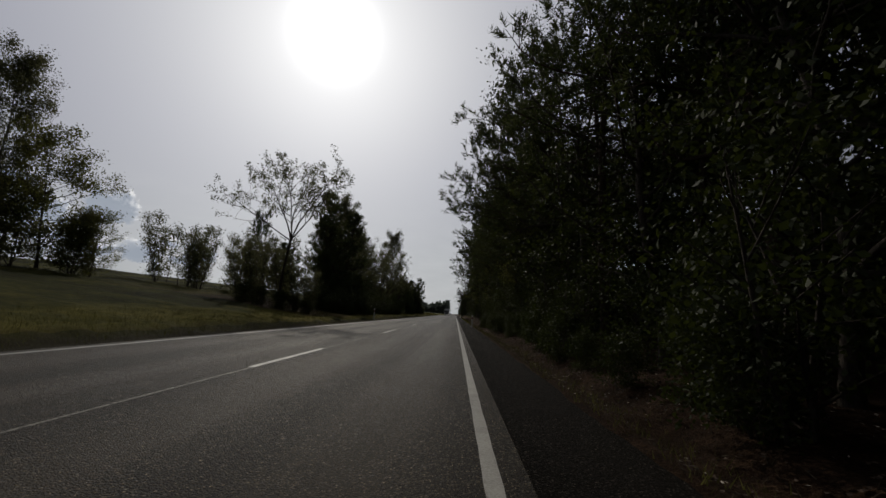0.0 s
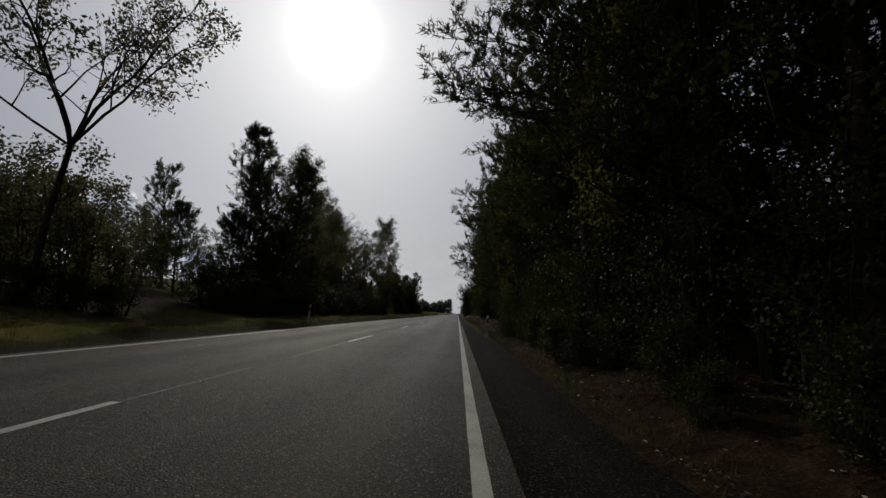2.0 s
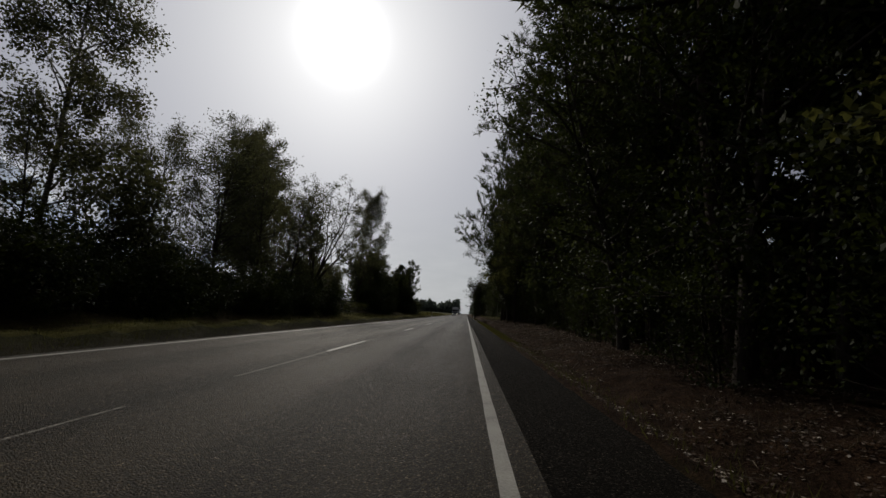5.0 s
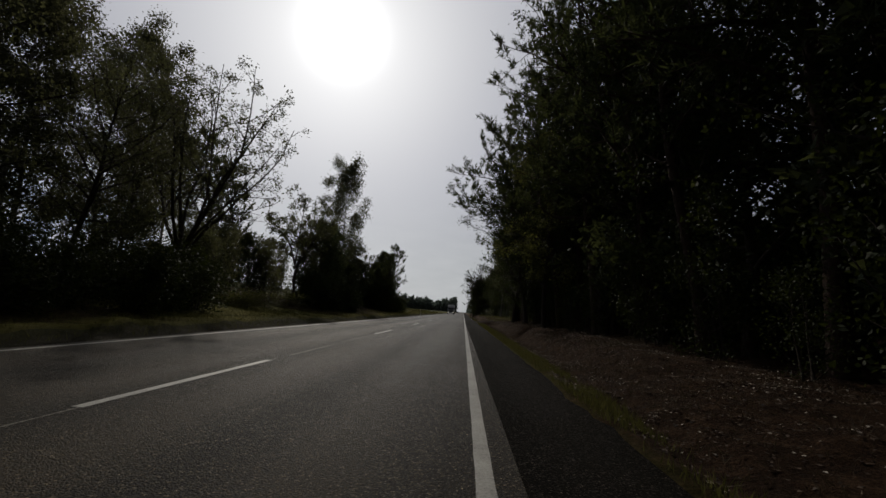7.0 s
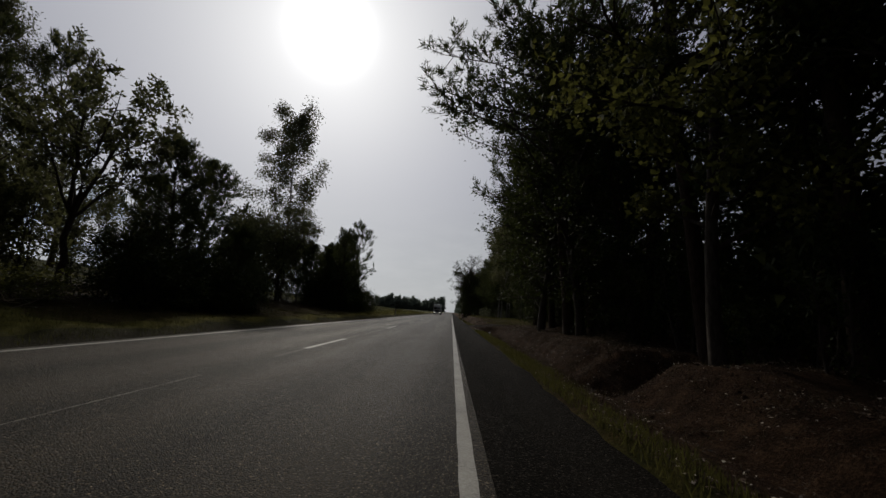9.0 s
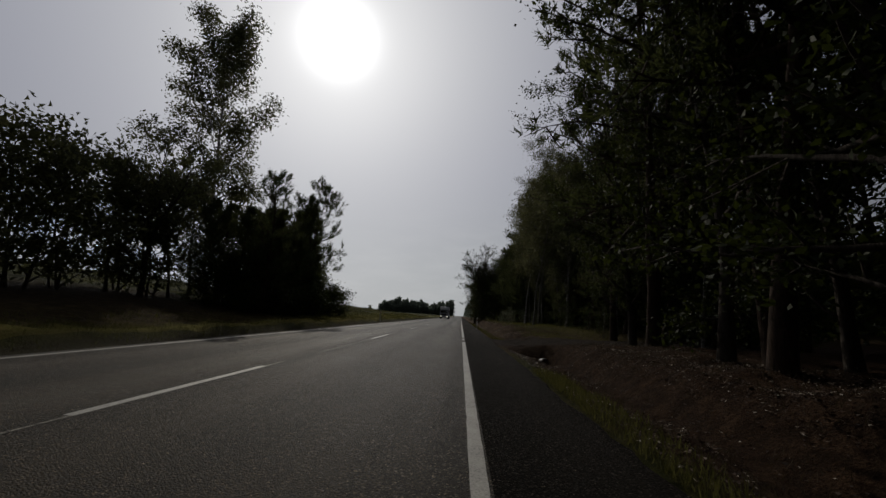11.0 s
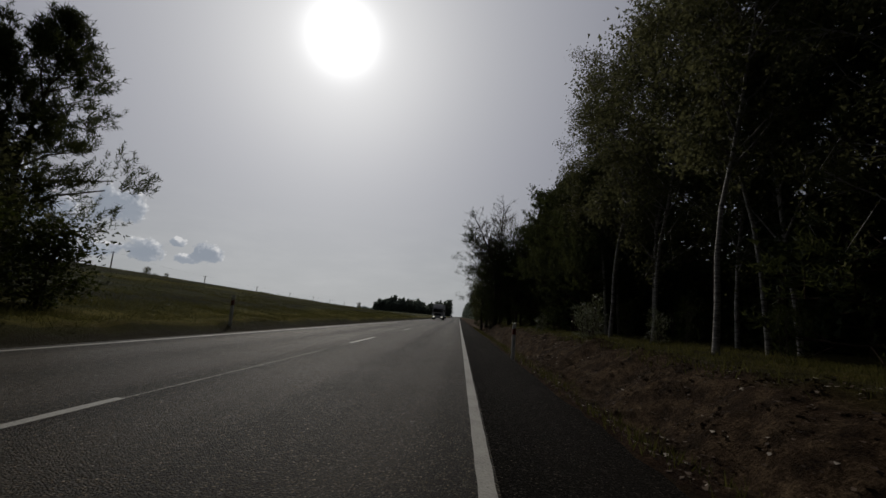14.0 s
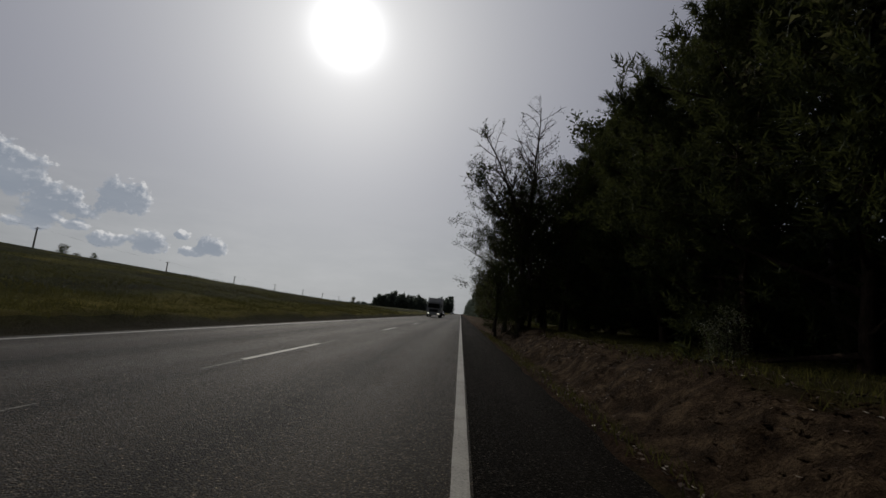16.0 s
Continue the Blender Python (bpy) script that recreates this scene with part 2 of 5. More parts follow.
    # bare soil along the left asphalt edge, with the verge's shade in its dark colour
    bare = k.math("MULTIPLY", k.add("ShaderNodeMapRange", {0: k.math("ADD", x, n2), 1: -8.0, 2: -7.3, 3: 0.0, 4: 0.85}).outputs[0], k.math("LESS_THAN", x, 0.0))
    c = k.mix(bare, c, k.ramp(n3, (0.3, (0.012, 0.01, 0.006)), (0.7, (0.05, 0.042, 0.028))))
    # the trodden earth of the field access
    track = k.math("MULTIPLY", k.math("MULTIPLY", k.add("ShaderNodeMapRange", {0: k.math("ADD", y, n2), 1: 116.2, 2: 117.4, 3: 0.0, 4: 1.0}).outputs[0],
                   k.add("ShaderNodeMapRange", {0: k.math("ADD", y, n2), 1: 122.6, 2: 121.4, 3: 0.0, 4: 1.0}).outputs[0]), k.add("ShaderNodeMapRange", {0: x, 1: 1.0, 2: 1.6, 3: 0.0, 4: 0.9}).outputs[0])
    track = k.math("MULTIPLY", track, k.math("LESS_THAN", x, 14.0))
    soil = k.ramp(k.math("ADD", k.math("MULTIPLY", n2, 0.4), k.math("MULTIPLY", n3, 0.6)), (0.35, (0.012, 0.009, 0.007)), (0.6, (0.034, 0.026, 0.02)), (0.75, (0.09, 0.075, 0.06)))
    c = k.mix(track, c, soil)
    link(k, c, p, "Base Color")
    bump(k, p, k.math("ADD", n3, k.math("MULTIPLY", n2, 1.6)), 1.0, 0.1)


def m_leaf(dark, light, through_col, thin=0.26):
    def build(k, p, out):
        rnd = k.add("ShaderNodeNewGeometry").outputs["Random Per Island"]
        one = k.add("ShaderNodeObjectInfo").outputs["Random"]
        c = k.ramp(rnd, (0.0, dark), (1.0, light))
        c = k.mix(k.math("MULTIPLY", one, 0.35), c, tuple(0.55 * a for a in dark) + (1,))
        link(k, c, p, "Base Color")
        t = k.add("ShaderNodeBsdfTranslucent", {0: k.mix(rnd, tuple(0.7 * a for a in through_col) + (1,), through_col + (1,))})
        m = k.add("ShaderNodeMixShader", {0: thin, 1: p.outputs[0], 2: t.outputs[0]})
        link(k, m.outputs[0], out, 0)
    return build


def m_litter(k, p, out):
    """Mostly dull brown leaves; a few are painted pale in place of white glints."""
    rnd = k.add("ShaderNodeNewGeometry").outputs["Random Per Island"]
    link(k, k.ramp(rnd, (0.0, (0.018, 0.011, 0.007)), (0.45, (0.06, 0.038, 0.024)), (0.86, (0.12, 0.085, 0.058)), (0.94, (0.42, 0.37, 0.3))), p, "Base Color")


def m_bark(a, b, scale=6.0):
    def build(k, p, out):
        w = where(k)
        v = k.add("ShaderNodeVectorMath", {0: w, 1: (1, 1, 0.25)}, operation="MULTIPLY").outputs[0]
        n = k.noise(v, scale * 3, 6.0, 0.7)
        link(k, k.ramp(n, (0.35, a), (0.65, b)), p, "Base Color")
        bump(k, p, n, 0.8, 0.03)
    return build


def m_birch(k, p, out):
    w = where(k)
    v = k.add("ShaderNodeVectorMath", {0: w, 1: (1, 1, 4.5)}, operation="MULTIPLY").outputs[0]
    n = k.noise(v, 3.5, 5.0, 0.65)
    link(k, k.ramp(n, (0.37, (0.03, 0.026, 0.022)), (0.5, (0.17, 0.157, 0.14)), (0.78, (0.38, 0.36, 0.325))), p, "Base Color")
    bump(k, p, n, 0.4, 0.02)


def m_plain(col, var=0.25, scale=8.0):
    def build(k, p, out):
        n = k.noise(where(k), scale, 5.0, 0.6)
        link(k, k.ramp(n, (0.3, tuple(a * (1 - var) for a in col)), (0.7, tuple(min(1, a * (1 + var)) for a in col))), p, "Base Color")
    return build


ASPHALT = material("asphalt", m_asphalt((0.026, 0.0195, 0.0107), (0.1, 0.077, 0.046), 0.56, 0.22), 0.55, 0.0, 0.1)
SHOULDER = material("old asphalt", m_asphalt((0.0105, 0.0086, 0.0064), (0.036, 0.029, 0.022), 0.92, 0.1), 0.9, 0.0, 0.04)
PAINT = material("road paint", m_paint, 0.55)
def m_ghost(k, p, out):
    n = k.noise(where(k), 25.0, 6.0, 0.7)
    link(k, k.ramp(n, (0.4, (0.04, 0.035, 0.026)), (0.58, (0.26, 0.245, 0.2))), p, "Base Color")


GHOST = material("rubbed-off road paint", m_ghost, 0.7, 0.0, 0.2)
GROUND = material("meadow and litter", m_ground, 0.95, 0.0, 0.06)
GRASS = material("grass blades", m_leaf((0.03, 0.035, 0.008), (0.115, 0.108, 0.034), (0.18, 0.172, 0.05), 0.32), 0.75, 0.0, 0.05)
TWIG = material("bleached twigs", m_leaf((0.06, 0.045, 0.03), (0.34, 0.28, 0.2), (0.05, 0.03, 0.02)), 0.8, 0.0, 0.1)
DRY = material("dead leaves", m_litter, 0.75, 0.0, 0.2)
STRAW = material("withered grass", m_leaf((0.03, 0.022, 0.012), (0.16, 0.125, 0.08), (0.08, 0.06, 0.03)), 0.8, 0.0, 0.1)
# pale leaves, lightened further so the colour carries their glints
LEAF_PALE_GLINT = material("pale leaves with glints in the colour", m_leaf((0.05, 0.06, 0.032), (0.2, 0.21, 0.14), (0.16, 0.18, 0.08), 0.3), 0.45, 0.0, 0.35)
LEAF = material("green leaves", m_leaf((0.022, 0.028, 0.011), (0.07, 0.078, 0.03), (0.17, 0.175, 0.07), 0.38), 0.62, 0.0, 0.12)
# green leaves again, darkened: the forest's shade is put into the colour
LEAF_SHADED = material("forest leaves with shade in the colour", m_leaf((0.012, 0.018, 0.005), (0.042, 0.052, 0.014), (0.08, 0.1, 0.016), 0.2), 0.6, 0.0, 0.09)
LEAF_YELLOW = material("yellowing leaves", m_leaf((0.04, 0.05, 0.014), (0.11, 0.118, 0.034), (0.2, 0.2, 0.05), 0.38), 0.7, 0.0, 0.1)
LEAF_BIRCH = material("birch leaves", m_leaf((0.02, 0.03, 0.008), (0.05, 0.056, 0.024), (0.2, 0.2, 0.092), 0.38), 0.7, 0.0, 0.06)
NEEDLE = material("pine needles", m_leaf((0.014, 0.024, 0.011), (0.05, 0.065, 0.03), (0.11, 0.125, 0.04), 0.34), 0.7, 0.0, 0.08)
BARK = material("grey bark", m_bark((0.022, 0.017, 0.013), (0.075, 0.062, 0.05)), 0.9, 0.0, 0.1)
PINE_BARK = material("pine bark", m_bark((0.02, 0.014, 0.01), (0.065, 0.043, 0.03)), 0.9, 0.0, 0.1)
DRAIN = material("grey drain plastic", m_plain((0.11, 0.11, 0.115), 0.25, 12.0), 0.45)
STEEL = material("plate steel", m_plain((0.35, 0.35, 0.36), 0.15, 30.0), 0.4, 0.9)
WHITE_PLASTIC = material("weathered white plastic", m_plain((0.62, 0.62, 0.59), 0.15, 14.0), 0.5)
RED_PLASTIC = material("red reflector band", m_plain((0.13, 0.012, 0.01), 0.25, 20.0), 0.35)
REFLECTOR = material("reflector", m_plain((0.5, 0.5, 0.52), 0.1, 40.0), 0.15)
BLACK = material("black lettering", m_plain((0.02, 0.02, 0.02), 0.2, 20.0), 0.6)
RUBBER = material("rubber", m_plain((0.02, 0.02, 0.02), 0.3, 30.0), 0.8)
CAR_PAINT = material("dark car paint", m_plain((0.012, 0.013, 0.017), 0.15, 3.0), 0.18, 0.2, 0.6)
CAB_PAINT = material("grey lorry paint", m_plain((0.4, 0.41, 0.43), 0.2, 2.0), 0.35)
TARP = material("pale lorry body", m_plain((0.72, 0.73, 0.74), 0.1, 1.2), 0.5)
GLASS = material("dark window glass", m_plain((0.012, 0.014, 0.016), 0.1, 2.0), 0.06, 0.0, 0.7)
LAMP_GLASS = material("clear lamp glass", m_plain((0.7, 0.7, 0.68), 0.1, 10.0), 0.08)


def m_lit(k, p, out):
    k.tree.links.new(k.ramp(k.noise(where(k), 30.0), (0.3, (1.0, 0.9, 0.72)), (0.7, (1.0, 0.95, 0.82))), p.inputs["Emission Color"])
    p.inputs["Emission Strength"].default_value = 0.9


LIT_LAMP = material("burning headlight", m_lit, 0.1)
POLE_WOOD = material("grey pole wood", m_bark((0.06, 0.05, 0.04), (0.15, 0.13, 0.11)), 0.9)
# paler and greyer than near leaves: distance haze painted into the colour
FAR_LEAF_HAZED = material("far wood leaves with haze in the colour", m_leaf((0.08, 0.1, 0.085), (0.17, 0.2, 0.17), (0.2, 0.24, 0.19), 0.45), 0.8, 0.0, 0.1)
BIRCH_BARK = material("birch bark", m_birch, 0.7)


# ---------------------------------------------------------------- mesh helpers
def mesh_object(name, verts, faces, mat, parent=None, label="", smooth=False):
    me = bpy.data.meshes.new(name)
    me.from_pydata(verts, [], faces)
    me.materials.append(mat)
    if smooth:
        me.polygons.foreach_set("use_smooth", [True] * len(me.polygons))
    ob = new(name, me)
    ob.parent = parent
    if label:
        ob["label"] = label
    return ob


def part(name, bm, mat, parent=None, label="", smooth=False):
    me = bpy.data.meshes.new(name)
    bm.to_mesh(me)
    bm.free()
    me.materials.append(mat)
    if smooth:
        me.polygons.foreach_set("use_smooth", [True] * len(me.polygons))
    ob = new(name, me)
    ob.parent = parent
    if label:
        ob["label"] = label
    return ob


def strip(name, x0, x1, y0, y1, z, mat, step=4.0, rise=None):
    """A long flat sheet along the road."""
    ys = np.linspace(y0, y1, max(2, int((y1 - y0) / step) + 1))
    verts, faces = [], []
    for y in ys:
        for x in (x0, x1):
            verts.append((x, y, z + (rise(x) if rise else 0.0)))
    for i in range(len(ys) - 1):
        faces.append((2 * i, 2 * i + 1, 2 * i + 3, 2 * i + 2))
    return mesh_object(name, verts, faces, mat)


# ---------------------------------------------------------------- ground and road
X_RIGHT, X_MID, X_LEFT = 0.2, -3.25, -6.7      # the three painted lines
ROAD_L, ROAD_R, SHOULDER_R = -6.98, 0.28, 1.58
FAR = 1500.0


def crown(x):
    return -0.022 * x          # one even cross fall


def smooth_step(a, b, v):
    t = min(1.0, max(0.0, (v - a) / (b - a)))
    return t * t * (3 - 2 * t)


def ridge(y):
    """Height of the field's brow, 60 m off on the left."""
    return 5.9 - 3.2 * smooth_step(175, 262, y) - 0.6 * smooth_step(262, 420, y)


def land(x, y):
    """Height of the ground beside the road."""
    if x >= -3:
        run = smooth_step(66, 80, y) * (1 - smooth_step(113, 116, y))
        ditch = -0.2 * math.exp(-((x - 2.4) / 0.45) ** 2) * smooth_step(1.6, 1.9, x) * (1 - 0.7 * run)
        ditch -= 0.42 * run * math.exp(-((x - 3.3) / 0.75) ** 2)
        ditch -= 0.75 * math.exp(-((x - 3.05) / 0.75) ** 4 - ((y - 114.2) / 1.45) ** 4)
        ditch -= 0.95 * math.exp(-((y - 90.6) / 1.0) ** 4) * smooth_step(2.8, 3.6, x) * (1 - smooth_step(6.5, 8.0, x))
        ditch *= 1 - smooth_step(115.6, 116.3, y) * (1 - smooth_step(121, 122.5, y))
        bank = 0.42 * smooth_step(2.5, 3.9, x) * smooth_step(121, 130, y) + 0.12 * smooth_step(2.6, 4.0, x)
        bank += run * smooth_step(3.6, 4.4, x) * (0.22 + 0.16 * noise.noise((x * 0.7, y * 0.55, 9.0)))
        bank += 0.10 * smooth_step(1.7, 2.4, x) * (noise.noise((x * 1.6, y * 1.3, 12.0)) + 0.6 * noise.noise((x * 3.1, y * 2.7, 14.0))) * (1 - smooth_step(6, 9, x))
        z = -0.07 + ditch + bank + 0.5 * smooth_step(7, 30, x)
    else:
        z = 0.12 + (0.34 + 0.1 * smooth_step(118, 130, y)) * smooth_step(-7.7, -8.45, x) * (0.75 + 0.5 * noise.noise((0.3, y * 0.4, 2.0)))
        z += 0.14 * smooth_step(-7.6, -8.4, x) * (1 - smooth_step(-9.5, -12, x)) * (noise.noise((x * 1.2, y * 0.9, 21.0)) + 0.7 * noise.noise((x * 2.5, y * 2.3, 23.0)))
        if x < -10:
            z += (ridge(y) - 0.4) * smooth_step(-40, -5, y) * min(1.0, (-x - 10) / 50) ** 0.9
        if x < -60:
            z -= 0.02 * (-x - 60)
            z = max(z, -3.0)
    rough = smooth_step(1.7, 3.2, abs(x + 2.7) - 2.7) * (1 if abs(x) < 60 else 0.5)
    if x > 1.6 and y > 118:
        z += 0.24 * smooth_step(2.0, 2.6, x) * (1 - smooth_step(4.0, 5.0, x)) * (noise.noise((x * 1.1, y * 0.9, 5.0)) + 0.6 * noise.noise((x * 2.6, y * 2.2, 8.0)))
    return z + 0.10 * (noise.noise((x * 0.35, y * 0.35, 0.0)) + 0.4 * noise.noise((x * 1.3, y * 1.3, 3.0))) * rough


def build_ground():
    xs = [-2500, -900, -400, -200, -120, -90, -80, -70, -60, -50, -42, -36, -30, -26, -22, -19, -16.5, -14.5, -12.5, -11, -10, -9.2, -8.7, -8.3, -8.0, -7.7, -7.4, -7.15, -6.95,
          1.4, 1.75, 1.95, 2.15, 2.35, 2.55, 2.75, 2.95, 3.2, 3.5, 3.9, 4.4, 5, 6, 7.5, 9.5, 12, 16, 24, 40, 80, 200, 600, 2500]
    ys = [-400, -150, -60] + list(np.arange(-20, -2, 0.8)) + list(np.arange(-2, 176, 0.4)) + list(np.arange(176, 190, 0.8)) + list(np.arange(190, 300, 4)) + [320, 350, 400, 460, 560, 700, 900, 1300, 2000, 4000]
    verts = [(x, y, land(x, y) if abs(y) < 1999 and -2000 < x < 2000 else 0.0) for y in ys for x in xs]
    n = len(xs)
    faces = [(j * n + i, j * n + i + 1, (j + 1) * n + i + 1, (j + 1) * n + i) for j in range(len(ys) - 1) for i in range(n - 1)]
    # under the road the sheet dips, so that asphalt and earth never share a plane
    verts = [(x, y, z - 0.12 if -6.96 < x < 1.5 else z) for x, y, z in verts]
    g = mesh_object("ground", verts, faces, GROUND, smooth=True)
    return tagged(g, "dry grass meadow and forest floor beside the road", "ground", kind="structure")


build_ground()

def lane_end(y):
    """The newer asphalt runs a little past the edge line at first."""
    return ROAD_R + 0.17 * (1 - smooth_step(60, 105, y))


def build_road():
    ys = np.concatenate([np.arange(-60, 200, 4.0), np.arange(200, FAR + 1, 20.0)])
    xs = [ROAD_L - 0.12, ROAD_L, -5.0, X_MID, -1.2, ROAD_R]
    verts = [(x if x < 0 else lane_end(y), y, crown(x) - (0.14 if x < ROAD_L else 0.0)) for y in ys for x in xs]
    n = len(xs)
    faces = [(j * n + i, j * n + i + 1, (j + 1) * n + i + 1, (j + 1) * n + i) for j in range(len(ys) - 1) for i in range(n - 1)]
    tagged(mesh_object("road", verts, faces, ASPHALT), "grey worn asphalt road with two lanes", "road", kind="structure")
    rng = np.random.default_rng(5)
    ys = np.concatenate([np.arange(-40, 190, 0.35), np.arange(190, FAR, 12)])
    verts, faces = [], []
    for i, y in enumerate(ys):
        edge = SHOULDER_R + 0.09 * noise.noise((y * 0.5, 1, 1)) + 0.06 * noise.noise((y * 2.1, 4, 1)) + rng.uniform(-0.02, 0.02)
        z = crown(ROAD_R) - 0.012
        verts += [(lane_end(y) - 0.06, y, z), (ROAD_R + 0.5, y, z - 0.01), (edge - 0.05, y, z - 0.02), (edge, y, z - 0.1)]
        if i:
            a = 4 * (i - 1)
            faces += [(a + q, a + q + 1, a + q + 5, a + q + 4) for q in range(3)]
    tagged(mesh_object("pavement", verts, faces, SHOULDER), "dark rough asphalt shoulder with a broken edge", "shoulder", kind="structure")


build_road()


def line(name, x, y0, y1, width, label, mat=PAINT, lift=0.004):
    """A painted line, a few millimetres proud, with slightly worn edges."""
    ys = np.arange(y0, y1 + 0.01, 0.25 if y1 < 200 else 2.0)
    verts, faces = [], []
    for i, y in enumerate(ys):
        w = width / 2 + 0.008 * noise.noise((x, y * 3.0, 7.0))
        verts += [(x - w, y, crown(x - w) + lift), (x + w, y, crown(x + w) + lift)]
        if i:
            faces.append((2 * i - 2, 2 * i - 1, 2 * i + 1, 2 * i))
    return tagged(mesh_object(name, verts, faces, mat), label, "road marking", kind="structure")


line("edge_line", X_RIGHT, -40, 116.1, 0.12, "worn white edge line on asphalt")
line("edge_line", X_RIGHT, 117.35, 118.35, 0.12, "short white edge dash at a field access")
line("edge_line", X_RIGHT, 119.6, 190, 0.12, "worn white edge line on asphalt")
line("edge_line", X_RIGHT, 190, 900, 0.12, "worn white edge line on asphalt")
line("edge_line", X_LEFT, -40, 190, 0.12, "worn white edge line on asphalt")
line("edge_line", X_LEFT, 190, 900, 0.12, "worn white edge line on asphalt")
DASH = 70.0                                      # far end of one centre dash; they repeat every 12 m
for i in range(-8, 40):
    y1 = DASH + 12 * i
    d = line("centre_dash", X_MID, y1 - 3.5, y1, 0.105, "white dash of the broken centre line")
    d["group"] = "centre line dashes"
ghost_rng = np.random.default_rng(9)
y0 = -20.0
while y0 < 190:
    y1 = y0 + ghost_rng.uniform(2.0, 9.0)
    line("centre_ghost_line", X_MID + 0.02, y0, y1, ghost_rng.uniform(0.022, 0.04), "thin worn remains of an old centre line", GHOST, 0.002)
    y0 = y1 + ghost_rng.uniform(0.3, 2.2)


# ---------------------------------------------------------------- trees
def tube(verts, faces, pts, radii, sides):
    base = len(verts)
    pts = [Vector(p) for p in pts]
    for i, (p, r) in enumerate(zip(pts, radii)):
        d = (pts[min(i + 1, len(pts) - 1)] - pts[max(i - 1, 0)]).normalized()
        u = d.orthogonal().normalized()
        w = d.cross(u)
        for s in range(sides):
            a = 2 * math.pi * s / sides
            verts.append(tuple(p + (u * math.cos(a) + w * math.sin(a)) * r))
    for i in range(len(pts) - 1):
        for s in range(sides):
            a, b = base + i * sides + s, base + i * sides + (s + 1) % sides
            faces.append((a, b, b + sides, a + sides))


def leaf_cloud(name, points, ways, length, width, spread, rng, mat, parent, label="", corners=4, flat=False):
    """Many small pointed leaves, one four-cornered face each, round the given points."""
    P, W = np.array(points), np.array(ways)
    n = len(P)
    R = rng.normal(size=(n, 3))
    R /= np.linalg.norm(R, axis=1)[:, None]
    D = W * (1 - spread) + R * spread
    D /= np.linalg.norm(D, axis=1)[:, None] + 1e-9
    S = np.cross(D, rng.normal(size=(n, 3)))
    S /= np.linalg.norm(S, axis=1)[:, None] + 1e-9
    if flat:
        D[:, 2] *= 0.2
        S = np.cross(D, np.array((0.0, 0.0, 1.0)) + 0.35 * rng.normal(size=(n, 3)))
        S /= np.linalg.norm(S, axis=1)[:, None] + 1e-9
    N = np.cross(D, S)
    L = (length * rng.uniform(0.6, 1.35, n))[:, None]
    Wd = (width * rng.uniform(0.7, 1.3, n))[:, None]
    q = corners
    V = np.empty((n, q, 3))
    if q == 4:
        V[:, 0] = P
        V[:, 1] = P + D * L * 0.45 + S * Wd * 0.5 + N * Wd * 0.15
        V[:, 2] = P + D * L
        V[:, 3] = P + D * L * 0.45 - S * Wd * 0.5 + N * Wd * 0.15
    else:
        V[:, 0] = P + S * Wd * 0.5
        V[:, 1] = P + D * L
        V[:, 2] = P - S * Wd * 0.5
    me = bpy.data.meshes.new(name)
    me.vertices.add(q * n)
    me.vertices.foreach_set("co", V.ravel())
    me.loops.add(q * n)
    me.loops.foreach_set("vertex_index", np.arange(q * n))
    me.polygons.add(n)
    me.polygons.foreach_set("loop_start", np.arange(0, q * n, q))
    me.update(calc_edges=True)
    me.materials.append(mat)
    ob = new(name, me)
    ob.parent = parent
    if label:
        ob["label"] = label
    return ob


def limb_path(start, way, length, bend, rng, steps=5, wobble=0.16):
    pts, d, p = [Vector(start)], Vector(way).normalized(), Vector(start)
    for _ in range(steps):
        d = (d + Vector(rng.normal(size=3)) * wobble + Vector((0, 0, bend))).normalized()
        p = p + d * (length / steps)
        pts.append(p.copy())
    return pts


